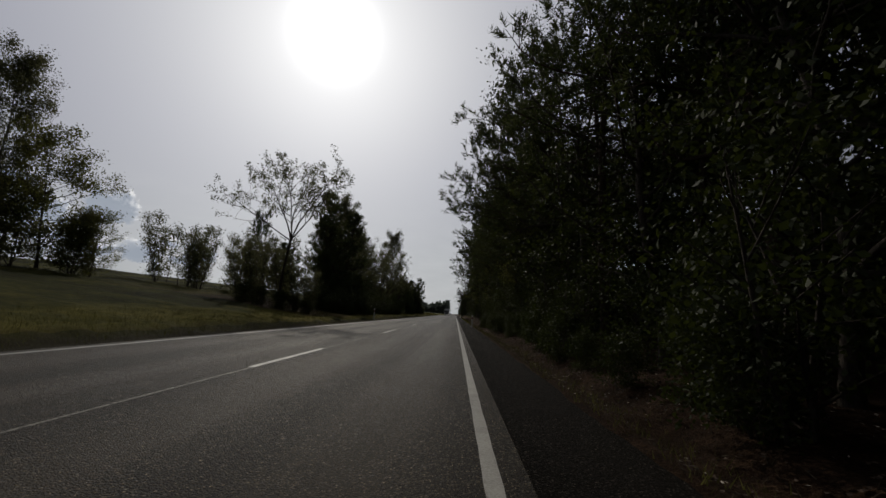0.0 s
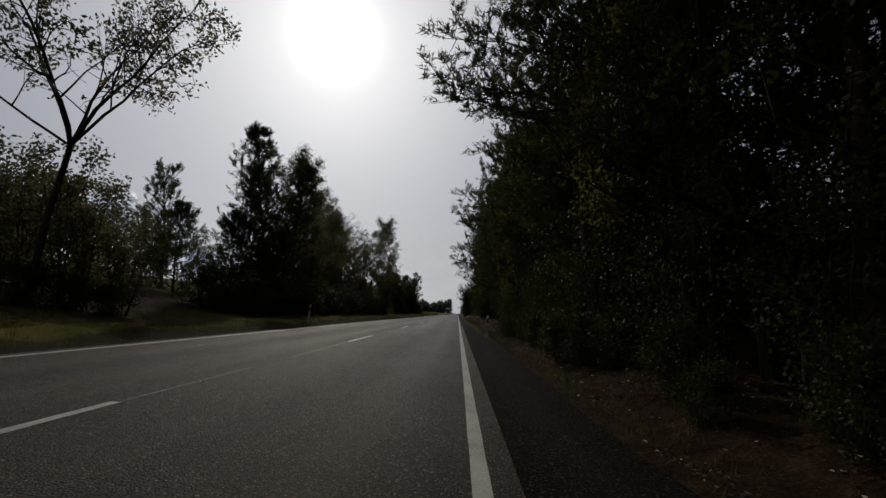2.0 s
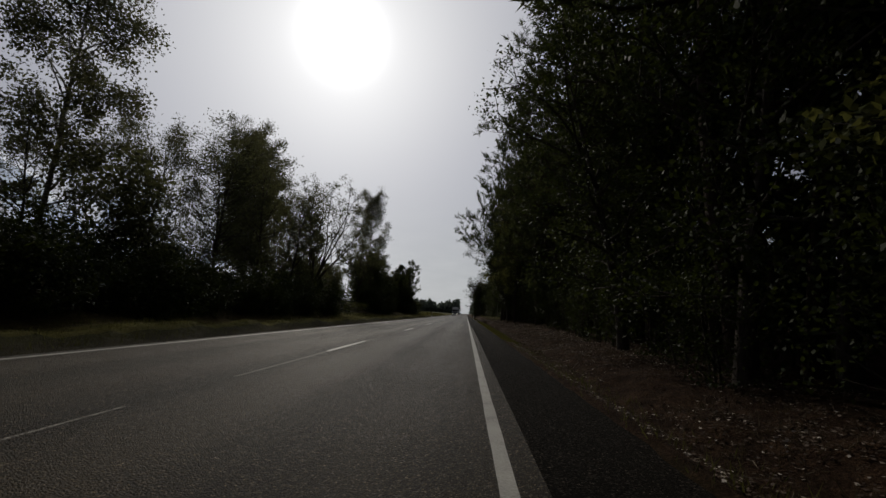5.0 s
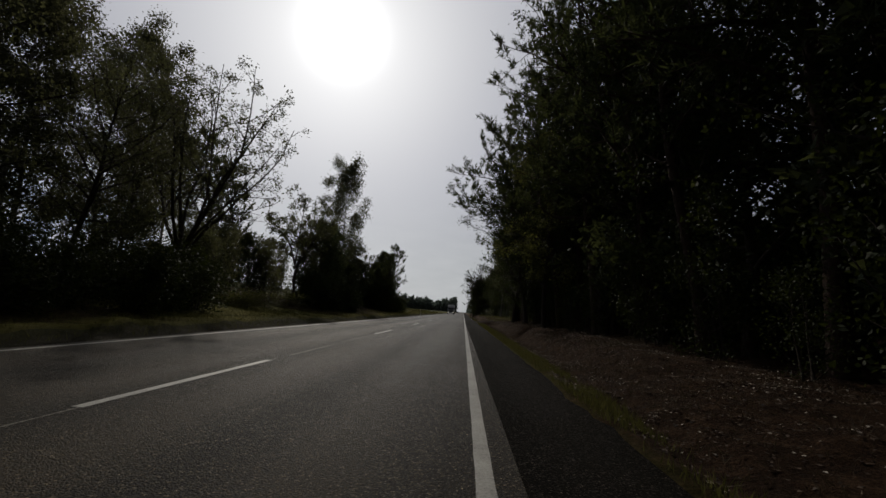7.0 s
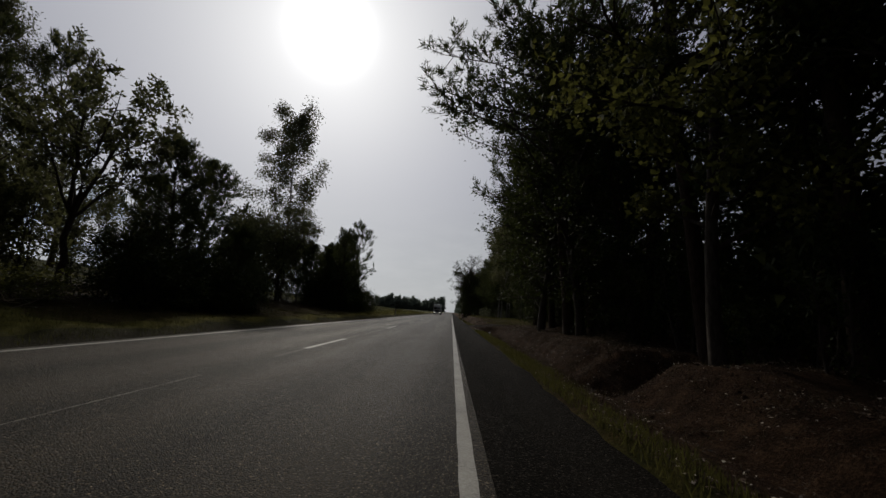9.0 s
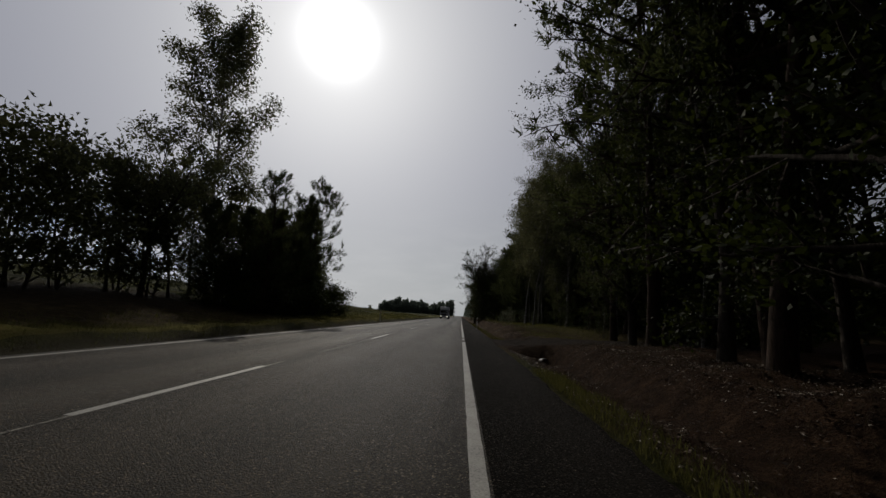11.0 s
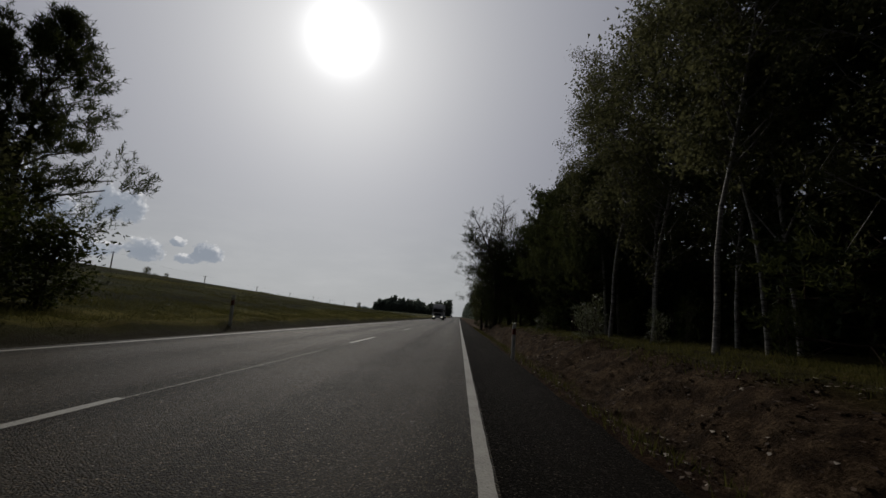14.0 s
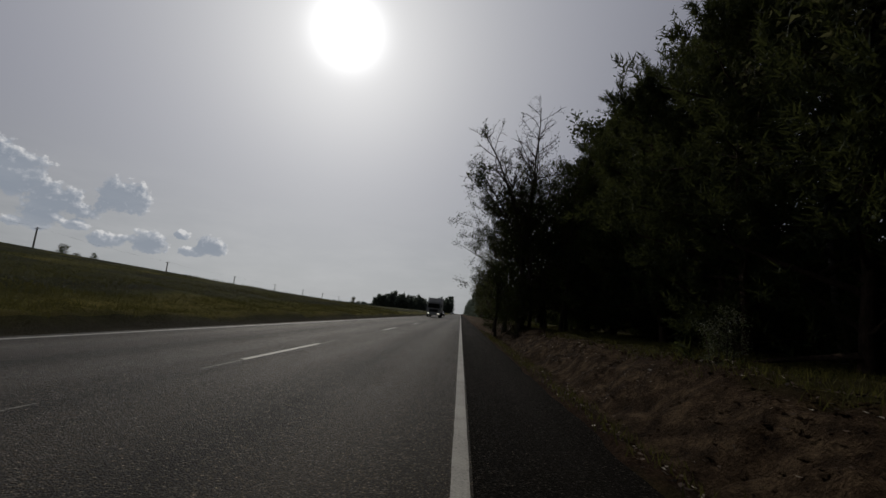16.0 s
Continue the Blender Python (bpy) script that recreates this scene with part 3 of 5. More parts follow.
def make_tree(name, label, seed, height, trunk, base, spread, limbs, rise, bend, leaves, leaf_len, leaf_wid, bark, leafmat,
              profile="round", stems=1, lean=0.0, twigs=5, leaf_spread=0.75, scatter=0.25, droop=0.0, sprays=3, bare=0.0, start_fill=0.3, corners=4, reach=(), lite=False, shoot=0.0):
    """One tree with its trunk and limbs in one mesh and its leaves in another. base: the height where the crown begins, as a share."""
    rng = np.random.default_rng(seed)
    root = new(name)
    tagged(root, label, "tree" if height > 4.5 else "bush")
    verts, faces, tips = [], [], []
    for st in range(stems):
        az0 = rng.uniform(0, 6.28)
        tilt = lean + (0.18 if stems > 1 else 0.03) * rng.uniform(0.5, 1.3)
        h = height * (1.0 if st == 0 else rng.uniform(0.7, 0.98))
        ax = Vector((math.cos(az0) * tilt, math.sin(az0) * tilt, 1)).normalized()
        steps = 10
        pts, p, d = [Vector((0.15 * st * math.cos(az0), 0.15 * st * math.sin(az0), -0.15))], None, ax
        p = pts[0].copy()
        for i in range(steps):
            d = (d + Vector(rng.normal(size=3)) * 0.05 + Vector((0, 0, 0.04))).normalized()
            p = p + d * (h / steps)
            pts.append(p.copy())
        rad = [trunk * (1.25 if i == 0 else 1.0) * (1 - 0.93 * (i / steps)) ** 0.9 + 0.006 for i in range(steps + 1)]
        tube(verts, faces, pts, rad, 4 if lite else 7)
        az = rng.uniform(0, 6.28)
        for j in range(limbs + len(reach)):
            f = base + (1 - base) * ((j + rng.uniform(0, 1)) / limbs)
            f = min(f, 0.985)
            g = f * steps
            i = min(int(g), steps - 1)
            at = pts[i].lerp(pts[i + 1], g - i)
            q = (f - base) / (1 - base)
            if profile == "round":
                shape = math.sin(math.pi * min(1, (0.18 + 0.8 * q))) ** 0.7
            elif profile == "edge":
                shape = 0.34 + 0.76 * math.sin(math.pi * min(1, 0.04 + 0.76 * q)) ** 1.2
            elif profile == "cone":
                shape = 1.05 - 0.9 * q
            elif profile == "bushy":
                shape = (0.8 + 0.5 * q) * (1 - q ** 2.2) + 0.1
            elif profile == "pine":
                shape = (0.55 + 0.9 * q) * (1 - q ** 3) + 0.12
            else:
                shape = 0.45 + 0.55 * math.sin(math.pi * min(1, 0.1 + 0.85 * q))
            length = spread * max(0.1, shape) * rng.uniform(0.6, 1.15)
            az += 2.4 + rng.normal() * 0.5
            el = rise + 0.5 * q * (1 if profile != "cone" else 0.4) + rng.normal() * 0.12
            way = (math.cos(az) * math.cos(el), math.sin(az) * math.cos(el), math.sin(el))
            more = twigs
            if j >= limbs:
                # a long limb that leans out over the road
                f, azd, length, el = reach[j - limbs]
                i = int(f * steps)
                at, az, more = pts[i], radians(azd), twigs * 3
                way = (math.cos(az) * math.cos(el), math.sin(az) * math.cos(el), math.sin(el))
            lp = limb_path(at, way, length, bend, rng, 5)
            r0 = min(rad[i] * 0.55, 0.02 + 0.017 * length)
            tube(verts, faces, lp[::2] if lite else lp, [r0 * (1 - 0.88 * s / 5) + 0.004 for s in range(0, 6, 2 if lite else 1)], 3 if lite else 4)
            for tw in range(more):
                s = rng.uniform(start_fill, 1.0) * 5
                a = min(int(s), 4)
                o = lp[a].lerp(lp[a + 1], s - a)
                dd = (lp[a + 1] - lp[a]).normalized()
                tl = min(length, 3.6) * rng.uniform(0.22, 0.5) * (1.25 - 0.5 * s / 5)
                tway = (dd * 0.7 + Vector(rng.normal(size=3)) * 0.55 + Vector((0, 0, 0.15 - droop))).normalized()
                tp = limb_path(o, tway, tl, bend - droop * 0.5, rng, 3)
                if not lite:
                    tube(verts, faces, (tp[0], tp[2], tp[3]) if twigs > 7 else (tp[0], tp[3]), (0.35 * r0 + 0.003, 0.2 * r0 + 0.003, 0.07 * r0 + 0.003) if twigs > 7 else (0.33 * r0 + 0.003, 0.09 * r0 + 0.003), 3)
                if rng.uniform() < bare:
                    continue
                for sp in range(sprays):
                    u = rng.uniform(0.25, 1.0) * 3
                    b = min(int(u), 2)
                    o2 = tp[b].lerp(tp[b + 1], u - b)
                    tips.append((o2, (tp[b + 1] - tp[b]).normalized()))
            if rng.uniform() >= bare:
                tips.append((lp[-1], (lp[-1] - lp[-2]).normalized()))
    mesh_object("trunk", verts, faces, bark, root, smooth=True)
    if tips and leaves:
        per = max(1, leaves // len(tips))
        P, W = [], []
        for o, d in tips:
            if shoot:
                # needles set round a short upswept shoot
                up = (d * 0.7 + Vector((0, 0, 0.55)) + Vector(rng.normal(size=3)) * 0.22).normalized()
                for _ in range(per):
                    P.append(tuple(o + up * (shoot * rng.uniform(0, 1)) + Vector(rng.normal(size=3)) * 0.035))
                    W.append(tuple(up))
                continue
            for _ in range(per):
                off = Vector(rng.normal(size=3)) * scatter
                off.z *= 0.8
                if droop:
                    off.z -= abs(rng.normal()) * droop
                P.append(tuple(o + off))
                W.append(tuple((d + Vector((0, 0, -droop))).normalized()) if droop else tuple(d))
        leaf_cloud("crown", P, W, leaf_len, leaf_wid, leaf_spread, rng, leafmat, root, corners=corners)
    return root


def fork_tree(name, label, seed, fork, lean, radius, leaders, leaf_len, leaf_wid, bark, leafmat, limbs=9, twigs=5, rosette=9, open_share=0.15, limb_share=0.42, loose=0.12):
    """A tree whose trunk parts into leaders. fork: the height where it parts; lean: how far the trunk leans per metre, in x and y;
    leaders: azimuth and tilt from the upright in degrees, length, and the share of its twigs that carry leaves."""
    rng = np.random.default_rng(seed)
    root = tagged(new(name), label, "tree")
    verts, faces, tips = [], [], []
    pts = [Vector((lean[0] * fork * q + 0.05 * rng.normal() * (q > 0), lean[1] * fork * q, -0.15 + (fork + 0.15) * q)) for q in (0, 0.25, 0.5, 0.75, 1)]
    tube(verts, faces, pts, [radius * k for k in (1.3, 1.0, 0.92, 0.86, 0.8)], 8)
    for az, tilt, length, leafy in leaders:
        a, e = radians(az), radians(90 - tilt)
        way = Vector((math.cos(a) * math.cos(e), math.sin(a) * math.cos(e), math.sin(e)))
        lead = limb_path(pts[-1] - way * 0.1, way, length, 0.025, rng, 9, 0.1)
        r0 = radius * (0.42 + 0.3 * min(1, length / 8)) * (1 - tilt / 160)
        rad = [r0 * (1 - 0.9 * i / 9) + 0.006 for i in range(10)]
        tube(verts, faces, lead, rad, 6)
        turn = rng.uniform(0, 6.28)
        for j in range(limbs):
            f = 0.22 + 0.76 * (j + rng.uniform(0, 1)) / limbs
            i = min(int(f * 9), 8)
            at = lead[i].lerp(lead[i + 1], f * 9 - i)
            d = (lead[i + 1] - lead[i]).normalized()
            side = d.orthogonal().normalized()
            turn += 2.4 + rng.normal() * 0.4
            side = Matrix.Rotation(turn, 3, d) @ side
            long = length * limb_share * (1.15 - 0.75 * f) * rng.uniform(0.7, 1.2)
            limb = limb_path(at, d * 0.75 + side * 0.8, long, 0.04, rng, 5, 0.14)
            r1 = min(rad[i] * 0.5, 0.012 + 0.012 * long)
            tube(verts, faces, limb, [r1 * (1 - 0.85 * q / 5) + 0.004 for q in range(6)], 4)
            for _ in range(twigs):
                q = rng.uniform(0.2, 1.0) * 5
                b = min(int(q), 4)
                o = limb[b].lerp(limb[b + 1], q - b)
                dd = (limb[b + 1] - limb[b]).normalized()
                twig = limb_path(o, dd * 0.6 + Vector(rng.normal(size=3)) * 0.5 + Vector((0, 0, 0.1)), long * rng.uniform(0.2, 0.42), 0.03, rng, 3)
                tube(verts, faces, (twig[0], twig[2], twig[3]), (0.4 * r1 + 0.003, 0.25 * r1 + 0.003, 0.004), 3)
                if rng.uniform() < leafy:
                    tips += [(twig[3], (twig[3] - twig[2]).normalized()), (twig[2], (twig[2] - twig[1]).normalized())]
            if rng.uniform() < leafy:
                tips.append((limb[5], (limb[5] - limb[4]).normalized()))
    mesh_object("trunk", verts, faces, bark, root, smooth=True)
    P, W = [], []
    for o, d in tips:
        if rng.uniform() < open_share:
            continue
        for _ in range(rng.integers(rosette // 2, rosette + 4)):
            P.append(tuple(o + Vector(rng.normal(size=3)) * loose))
            W.append(tuple((d + Vector((0, 0, -0.25))).normalized()))
    leaf_cloud("crown", P, W, leaf_len, leaf_wid, 0.72, rng, leafmat, root)
    return root


KINDS = {}


def kind(key, *args, **kw):
    KINDS[key] = [make_tree(*args, **kw), False]


def fork_kind(key, *args, **kw):
    KINDS[key] = [fork_tree(*args, **kw), False]


def plant(key, x, y, size=1.0, turn=None, wide=1.0, label=None, group=None):
    """Sets a tree of that kind at a place; the first takes the model itself."""
    ob, used = KINDS[key]
    z = land(x, y) - 0.02
    turn = (x * 37.3 + y * 91.7) % 360 if turn is None else turn
    m = pose(x, y, z, 0, 0, turn) @ Matrix.Diagonal((size * wide, size * wide, size, 1))
    if used:
        ob = copy_thing(ob, m)
        ob.matrix_basis = m
    else:
        ob.matrix_basis = m
        KINDS[key][1] = True
    if label:
        ob["label"] = label
    if group:
        ob["group"] = group
    return ob


PINE_L = "tall dark Scots pine with a bare lower trunk"
for i in range(3):
    kind("pine%d" % i, "pine_tree", PINE_L, 20 + i, 20.0, 0.2, 0.26, 5.2, 34, 0.05, 0.05, 11500, 0.3, 0.06, PINE_BARK, NEEDLE,
         profile="pine", twigs=7, sprays=3, shoot=0.5, leaf_spread=0.5, start_fill=0.3, corners=3)
kind("pine_over", "pine_tree", "tall dark pine with long limbs over the road", 24, 19.0, 0.22, 0.3, 5.0, 32, 0.1, 0.05, 21000, 0.27, 0.055, PINE_BARK, NEEDLE,
     profile="pine", twigs=7, sprays=4, shoot=0.5, leaf_spread=0.5, start_fill=0.35, corners=3,
     reach=((0.5, 178, 6.4, 0.12), (0.6, 190, 6.0, 0.2), (0.6, 165, 5.4, 0.15), (0.7, 176, 5.4, 0.3), (0.5, 170, 5.6, 0.2)))
for i in range(2):
    kind("young%d" % i, "young_pine_tree", "bushy dark green young pine on the verge", 40 + i, 9.0, 0.13, 0.03, 2.9, 54, 0.1, 0.06, 40000, 0.19, 0.036, PINE_BARK, NEEDLE,
         profile="bushy", twigs=10, sprays=3, shoot=0.5, leaf_spread=0.5, start_fill=0.12, corners=3, lite=True)
kind("dense", "pine_tree", "dense dark pine leafed down to the ground", 47, 16.5, 0.2, 0.05, 3.9, 64, 0.02, 0.05, 36000, 0.26, 0.05, PINE_BARK, NEEDLE,
     profile="bushy", twigs=9, sprays=3, shoot=0.6, leaf_spread=0.5, start_fill=0.06, corners=3)
kind("birchfull", "birch_tree", "tall leafy birch with hanging twigs", 66, 20.0, 0.16, 0.2, 5.4, 46, 0.65, -0.04, 26000, 0.2, 0.125, BIRCH_BARK, LEAF_BIRCH,
     profile="egg", twigs=8, sprays=4, scatter=0.32, droop=0.35)
kind("slim", "young_pine_tree", "slim young pine with loose upswept limbs", 44, 10.0, 0.12, 0.1, 2.5, 46, 0.22, 0.1, 22000, 0.19, 0.034, PINE_BARK, NEEDLE,
     profile="egg", twigs=7, sprays=3, shoot=0.42, leaf_spread=0.5, corners=3)
for i in range(2):
    kind("birch%d" % i, "birch_tree", "tall birch with hanging twigs and small leaves", 60 + i, 20.0, 0.1, 0.16, 5.6, 38, 0.65, -0.04, 16500, 0.15, 0.1, BIRCH_BARK, LEAF_BIRCH,
         profile="egg", twigs=7, sprays=4, scatter=0.3, droop=0.35, corners=3)
fork_kind("ash0", "ash_tree", "slender ash forking low, with sparse leaf clusters on thin limbs", 81, 5.0, (0.1, 0.0), 0.1,
          ((0, 20, 7.0, 0.95), (70, 26, 6.4, 0.9), (290, 22, 6.6, 0.9), (5, 50, 6.6, 0.9), (170, 18, 6.0, 0.7), (182, 52, 6.2, 0.5)), 0.17, 0.08, BARK, LEAF, limbs=10, twigs=6, rosette=11)
fork_kind("ash1", "ash_tree", "young ash with a forked trunk and a round leafy crown", 84, 3.0, (-0.03, 0.0), 0.13,
          ((175, 10, 6.8, 0.95), (20, 22, 6.4, 0.95), (100, 30, 5.6, 0.9), (250, 28, 5.8, 0.9), (0, 46, 4.6, 0.8), (185, 44, 4.8, 0.7)), 0.19, 0.1, BARK, LEAF, limbs=9, twigs=6, rosette=14)
fork_kind("leaner", "willow_tree", "many-stemmed tree fanning out towards the road with sparse leaves", 163, 2.0, (0.05, 0.0), 0.13,
          ((5, 6, 10.6, 0.95), (350, 14, 10.6, 0.95), (15, 22, 10.2, 0.8), (5, 31, 9.4, 0.5), (345, 42, 7.6, 0.25), (90, 14, 9.8, 0.95), (265, 12, 9.8, 0.95), (190, 8, 9.6, 0.95), (180, 20, 8.6, 0.9)), 0.15, 0.075, BARK, LEAF,
          limbs=13, twigs=6, rosette=8, limb_share=0.27)
kind("birchedge", "birch_tree", "slender pale-stemmed birch at the wood's edge", 68, 15.0, 0.085, 0.36, 3.6, 34, 0.65, -0.04, 12000, 0.16, 0.105, BIRCH_BARK, LEAF_BIRCH,
     profile="egg", twigs=7, sprays=4, scatter=0.28, droop=0.3, corners=3, lean=0.1)
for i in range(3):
    kind("broad%d" % i, "broadleaf_tree", "dense dark broadleaf tree at the forest edge", 100 + i, 13.0, 0.17, 0.08, 5.2, 36, 0.3, 0.04, 12500, 0.125, 0.085, BARK, LEAF_SHADED,
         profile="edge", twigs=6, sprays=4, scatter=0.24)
for i in range(3):
    kind("broadfar%d" % i, "broadleaf_tree", "dense dark broadleaf tree among the roadside trees", 110 + i, 13.0, 0.17, 0.08, 5.2, 36, 0.3, 0.04, 6000, 0.17, 0.12, BARK, LEAF,
         profile="edge", twigs=5, sprays=4, scatter=0.36, corners=3)
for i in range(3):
    kind("shrub%d" % i, "shrub", "leafy green shrub at the forest edge", 120 + i, 3.6, 0.035, 0.05, 1.6, 10, 0.5, 0.04, 2300, 0.1, 0.065, BARK, LEAF_SHADED,
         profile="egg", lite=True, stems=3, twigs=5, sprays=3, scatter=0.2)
for i in range(2):
    kind("thicket%d" % i, "shrub", "leafy dark shrub in the roadside thicket", 130 + i, 3.6, 0.035, 0.05, 1.7, 10, 0.5, 0.04, 3500, 0.14, 0.1, BARK, LEAF,
         profile="egg", lite=True, stems=3, twigs=5, sprays=3, scatter=0.22, corners=3)
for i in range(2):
    kind("under%d" % i, "shrub", "dark dense shrub under the roadside trees", 136 + i, 3.0, 0.03, 0.02, 1.7, 12, 0.4, 0.02, 4200, 0.14, 0.095, BARK, LEAF_SHADED,
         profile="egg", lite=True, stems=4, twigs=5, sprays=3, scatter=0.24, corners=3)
kind("edgeyellow", "broadleaf_tree", "broadleaf tree with lighter yellow-green leaves at the forest edge", 142, 11.5, 0.14, 0.2, 3.4, 34, 0.35, 0.04, 9500, 0.15, 0.1, BARK, LEAF_YELLOW,
     profile="egg", twigs=6, sprays=4, scatter=0.2)
kind("palebush", "shrub", "upright pale-leaved young bush", 139, 2.0, 0.02, 0.1, 0.7, 12, 0.5, 0.03, 1700, 0.07, 0.045, BARK, LEAF_PALE_GLINT,
     profile="egg", lite=True, stems=4, twigs=5, sprays=3, scatter=0.09)
kind("bramble", "bramble_mound", "low mound of leafy brambles in the grass", 135, 1.3, 0.015, 0.05, 1.5, 9, 0.3, -0.02, 2600, 0.13, 0.09, BARK, LEAF_YELLOW,
     profile="egg", lite=True, stems=4, twigs=4, sprays=3, scatter=0.18)
kind("yellow", "broadleaf_tree", "broadleaf tree with yellowing leaves at the meadow", 140, 11.0, 0.14, 0.05, 5.6, 34, 0.3, 0.04, 13000, 0.2, 0.13, BARK, LEAF_YELLOW,
     profile="egg", twigs=6, sprays=3, scatter=0.36)
kind("sapling", "sapling_clump", "clump of thin sparse birch saplings", 150, 6.0, 0.03, 0.08, 1.2, 16, 1.0, 0.03, 4200, 0.15, 0.1, BARK, LEAF_BIRCH,
     profile="egg", stems=6, twigs=3, sprays=2, scatter=0.2, lite=True)
fork_kind("bare", "half_bare_tree", "half-bare roadside tree with a leafless fan of fine twigs", 174, 4.4, (0.0, 0.0), 0.16,
          ((0, 6, 8.6, 0.02), (20, 20, 8.8, 0.02), (350, 31, 8.2, 0.03), (180, 12, 8.2, 0.06), (170, 28, 7.6, 0.2), (190, 44, 6.0, 0.5), (90, 18, 8.0, 0.05), (270, 18, 8.0, 0.05)), 0.13, 0.08, BARK, LEAF_SHADED,
          limbs=22, twigs=13, rosette=6, limb_share=0.3)
kind("deep0", "forest_tree", "dark tree deep in the forest", 180, 17.0, 0.16, 0.05, 4.4, 30, 0.3, 0.02, 9500, 0.3, 0.2, PINE_BARK, NEEDLE,
     profile="egg", twigs=3, sprays=3, scatter=0.42, corners=3, lite=True)
kind("deep1", "forest_tree", "dark tree behind the forest edge", 184, 17.0, 0.16, 0.05, 4.0, 34, 0.3, 0.02, 9000, 0.28, 0.16, PINE_BARK, NEEDLE,
     profile="egg", twigs=3, sprays=3, scatter=0.4, corners=3, lite=True)

rng = np.random.default_rng(77)


def edge_at(y):
    """Where the forest's face stands, right of the road."""
    return 3.3 + 2.7 * smooth_step(46, 72, y) + 2.2 * smooth_step(108, 118, y)


# forest edge along the right, from behind the start to where the verge widens
for y in np.arange(-9, 113, 4.2):
    plant("pine%d" % rng.integers(3), min(edge_at(y), 4.4) + 2.3 + rng.uniform(-0.7, 0.9), y + rng.uniform(-1, 1), rng.uniform(0.9, 1.12), group="forest edge pines")
for y in np.arange(-7, 120, 4.6):
    plant("broad%d" % rng.integers(3), edge_at(y) + 2.1 + rng.uniform(-0.4, 0.7), y + rng.uniform(-1.2, 1.2), rng.uniform(0.7, 1.05), group="forest edge trees")
plant("edgeyellow", 4.9, 47.8, 0.82)
plant("edgeyellow", 5.0, 88.8, 1.0)
plant("edgeyellow", 5.2, 27.5, 0.9)
plant("broad1", 7.0, 97.0, 0.9, group="forest edge trees")
plant("pine_over", 5.0, 33.0, 1.0, 0)
plant("pine_over", 5.6, 100.5, 1.12, 8)
plant("pine1", 5.6, 106.5, 0.95, 140)
plant("pine_over", 5.6, 54.0, 0.95, 5)
for x, y, q in ((4.7, 52.5, 0.86), (4.9, 58.5, 0.8), (5.2, 97.5, 0.9), (4.9, 103.5, 0.95)):
    plant("broad%d" % (int(y) % 3), x, y, q, wide=1.15, group="forest edge trees")
plant("broad2", 5.9, 108.5, 0.95, 30)
plant("pine2", 7.6, 115.5, 0.9, 200)
plant("broad0", 8.0, 118.6, 1.0, 75)
for y in np.arange(-4, 104, 2.7):
    plant("shrub%d" % rng.integers(3), edge_at(y) + rng.uniform(0.2, 0.9), y + rng.uniform(-0.6, 0.6), rng.uniform(0.55, 1.15), group="forest edge shrubs")
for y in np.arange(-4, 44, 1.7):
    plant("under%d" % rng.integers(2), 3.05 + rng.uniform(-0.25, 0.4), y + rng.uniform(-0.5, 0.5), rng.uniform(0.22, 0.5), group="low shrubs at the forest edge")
for y in np.arange(-12, 190, 5.2):
    off = 2.5 if y > 112 else 0
    plant("deep0", 10.5 + rng.uniform(-0.8, 1.5) + off, y, rng.uniform(0.75, 1.0) * (0.72 if 18 < y < 36 or 97 < y < 113 else 1.0), group="deep forest trees")
for y in np.arange(-10, 95, 5.0):
    plant("deep1", 8.2 + rng.uniform(-0.5, 0.8), y, rng.uniform(0.85, 1.1) * (0.72 if 16 < y < 40 else 1.0), group="deep forest trees")
for x, y, s in ((9.6, 119.0, 0.9), (10.8, 126.5, 0.9), (11.4, 135.0, 0.95)):
    plant("dense", x, y, s, group="forest edge pines")
# the wood past the access: birches in front of pines
for x, y, q, turn in ((6.7, 137.2, 0.92, 200), (8.4, 144.4, 1.0, 160), (7.4, 146.7, 1.05, 190), (9.6, 139.3, 0.95, 40), (8.8, 133.5, 0.9, 120), (8.6, 150.5, 1.0, 300)):
    plant("birchedge", x, y, q, turn, group="pale birches at the wood's edge")
plant("pine0", 8.2, 121.5, 0.85, 40, group="forest edge pines")
for y in np.arange(116, 156, 4.4):
    plant("birch%d" % rng.integers(2), 9.4 + rng.uniform(-0.6, 1.0), y + rng.uniform(-1, 1), (0.72 if y < 136 else 0.88) + rng.uniform(-0.03, 0.07), wide=0.82, group="birches at the wood's edge")
    plant("pine%d" % rng.integers(3), 12.5 + rng.uniform(-0.8, 1.2), y + rng.uniform(-1, 1), rng.uniform(0.7, 0.85), group="forest edge pines")
for y in np.arange(153, 178, 2.9):
    plant("young%d" % rng.integers(2), 8.6 + rng.uniform(-0.6, 0.8), y + rng.uniform(-0.6, 0.6), rng.uniform(1.15, 1.35), group="young pines at the wood's edge")
for y in np.arange(118, 180, 5.0):
    plant("shrub%d" % rng.integers(3), 8.4 + rng.uniform(-0.6, 0.8), y + rng.uniform(-0.6, 0.6), rng.uniform(0.35, 0.7), group="forest edge shrubs")
for x, y, s in ((4.8, 141.4, 0.44), (5.8, 145.3, 0.38), (5.2, 152.2, 0.3), (7.8, 142.6, 0.36), (7.6, 149.5, 0.45)):
    plant("palebush", x, y, s * 1.8, label="small pale-leaved bush at the wood's edge")
plant("bare", 3.6, 168.0, 1.0, 0)
for x, y, s in ((3.4, 167.0, 0.48), (3.0, 170.5, 0.56), (4.9, 167.5, 0.56), (4.1, 172.0, 0.6), (6.3, 168.5, 0.64)):
    plant("broad1", x, y, s, label="dense low leafy tree beside the half-bare tree")
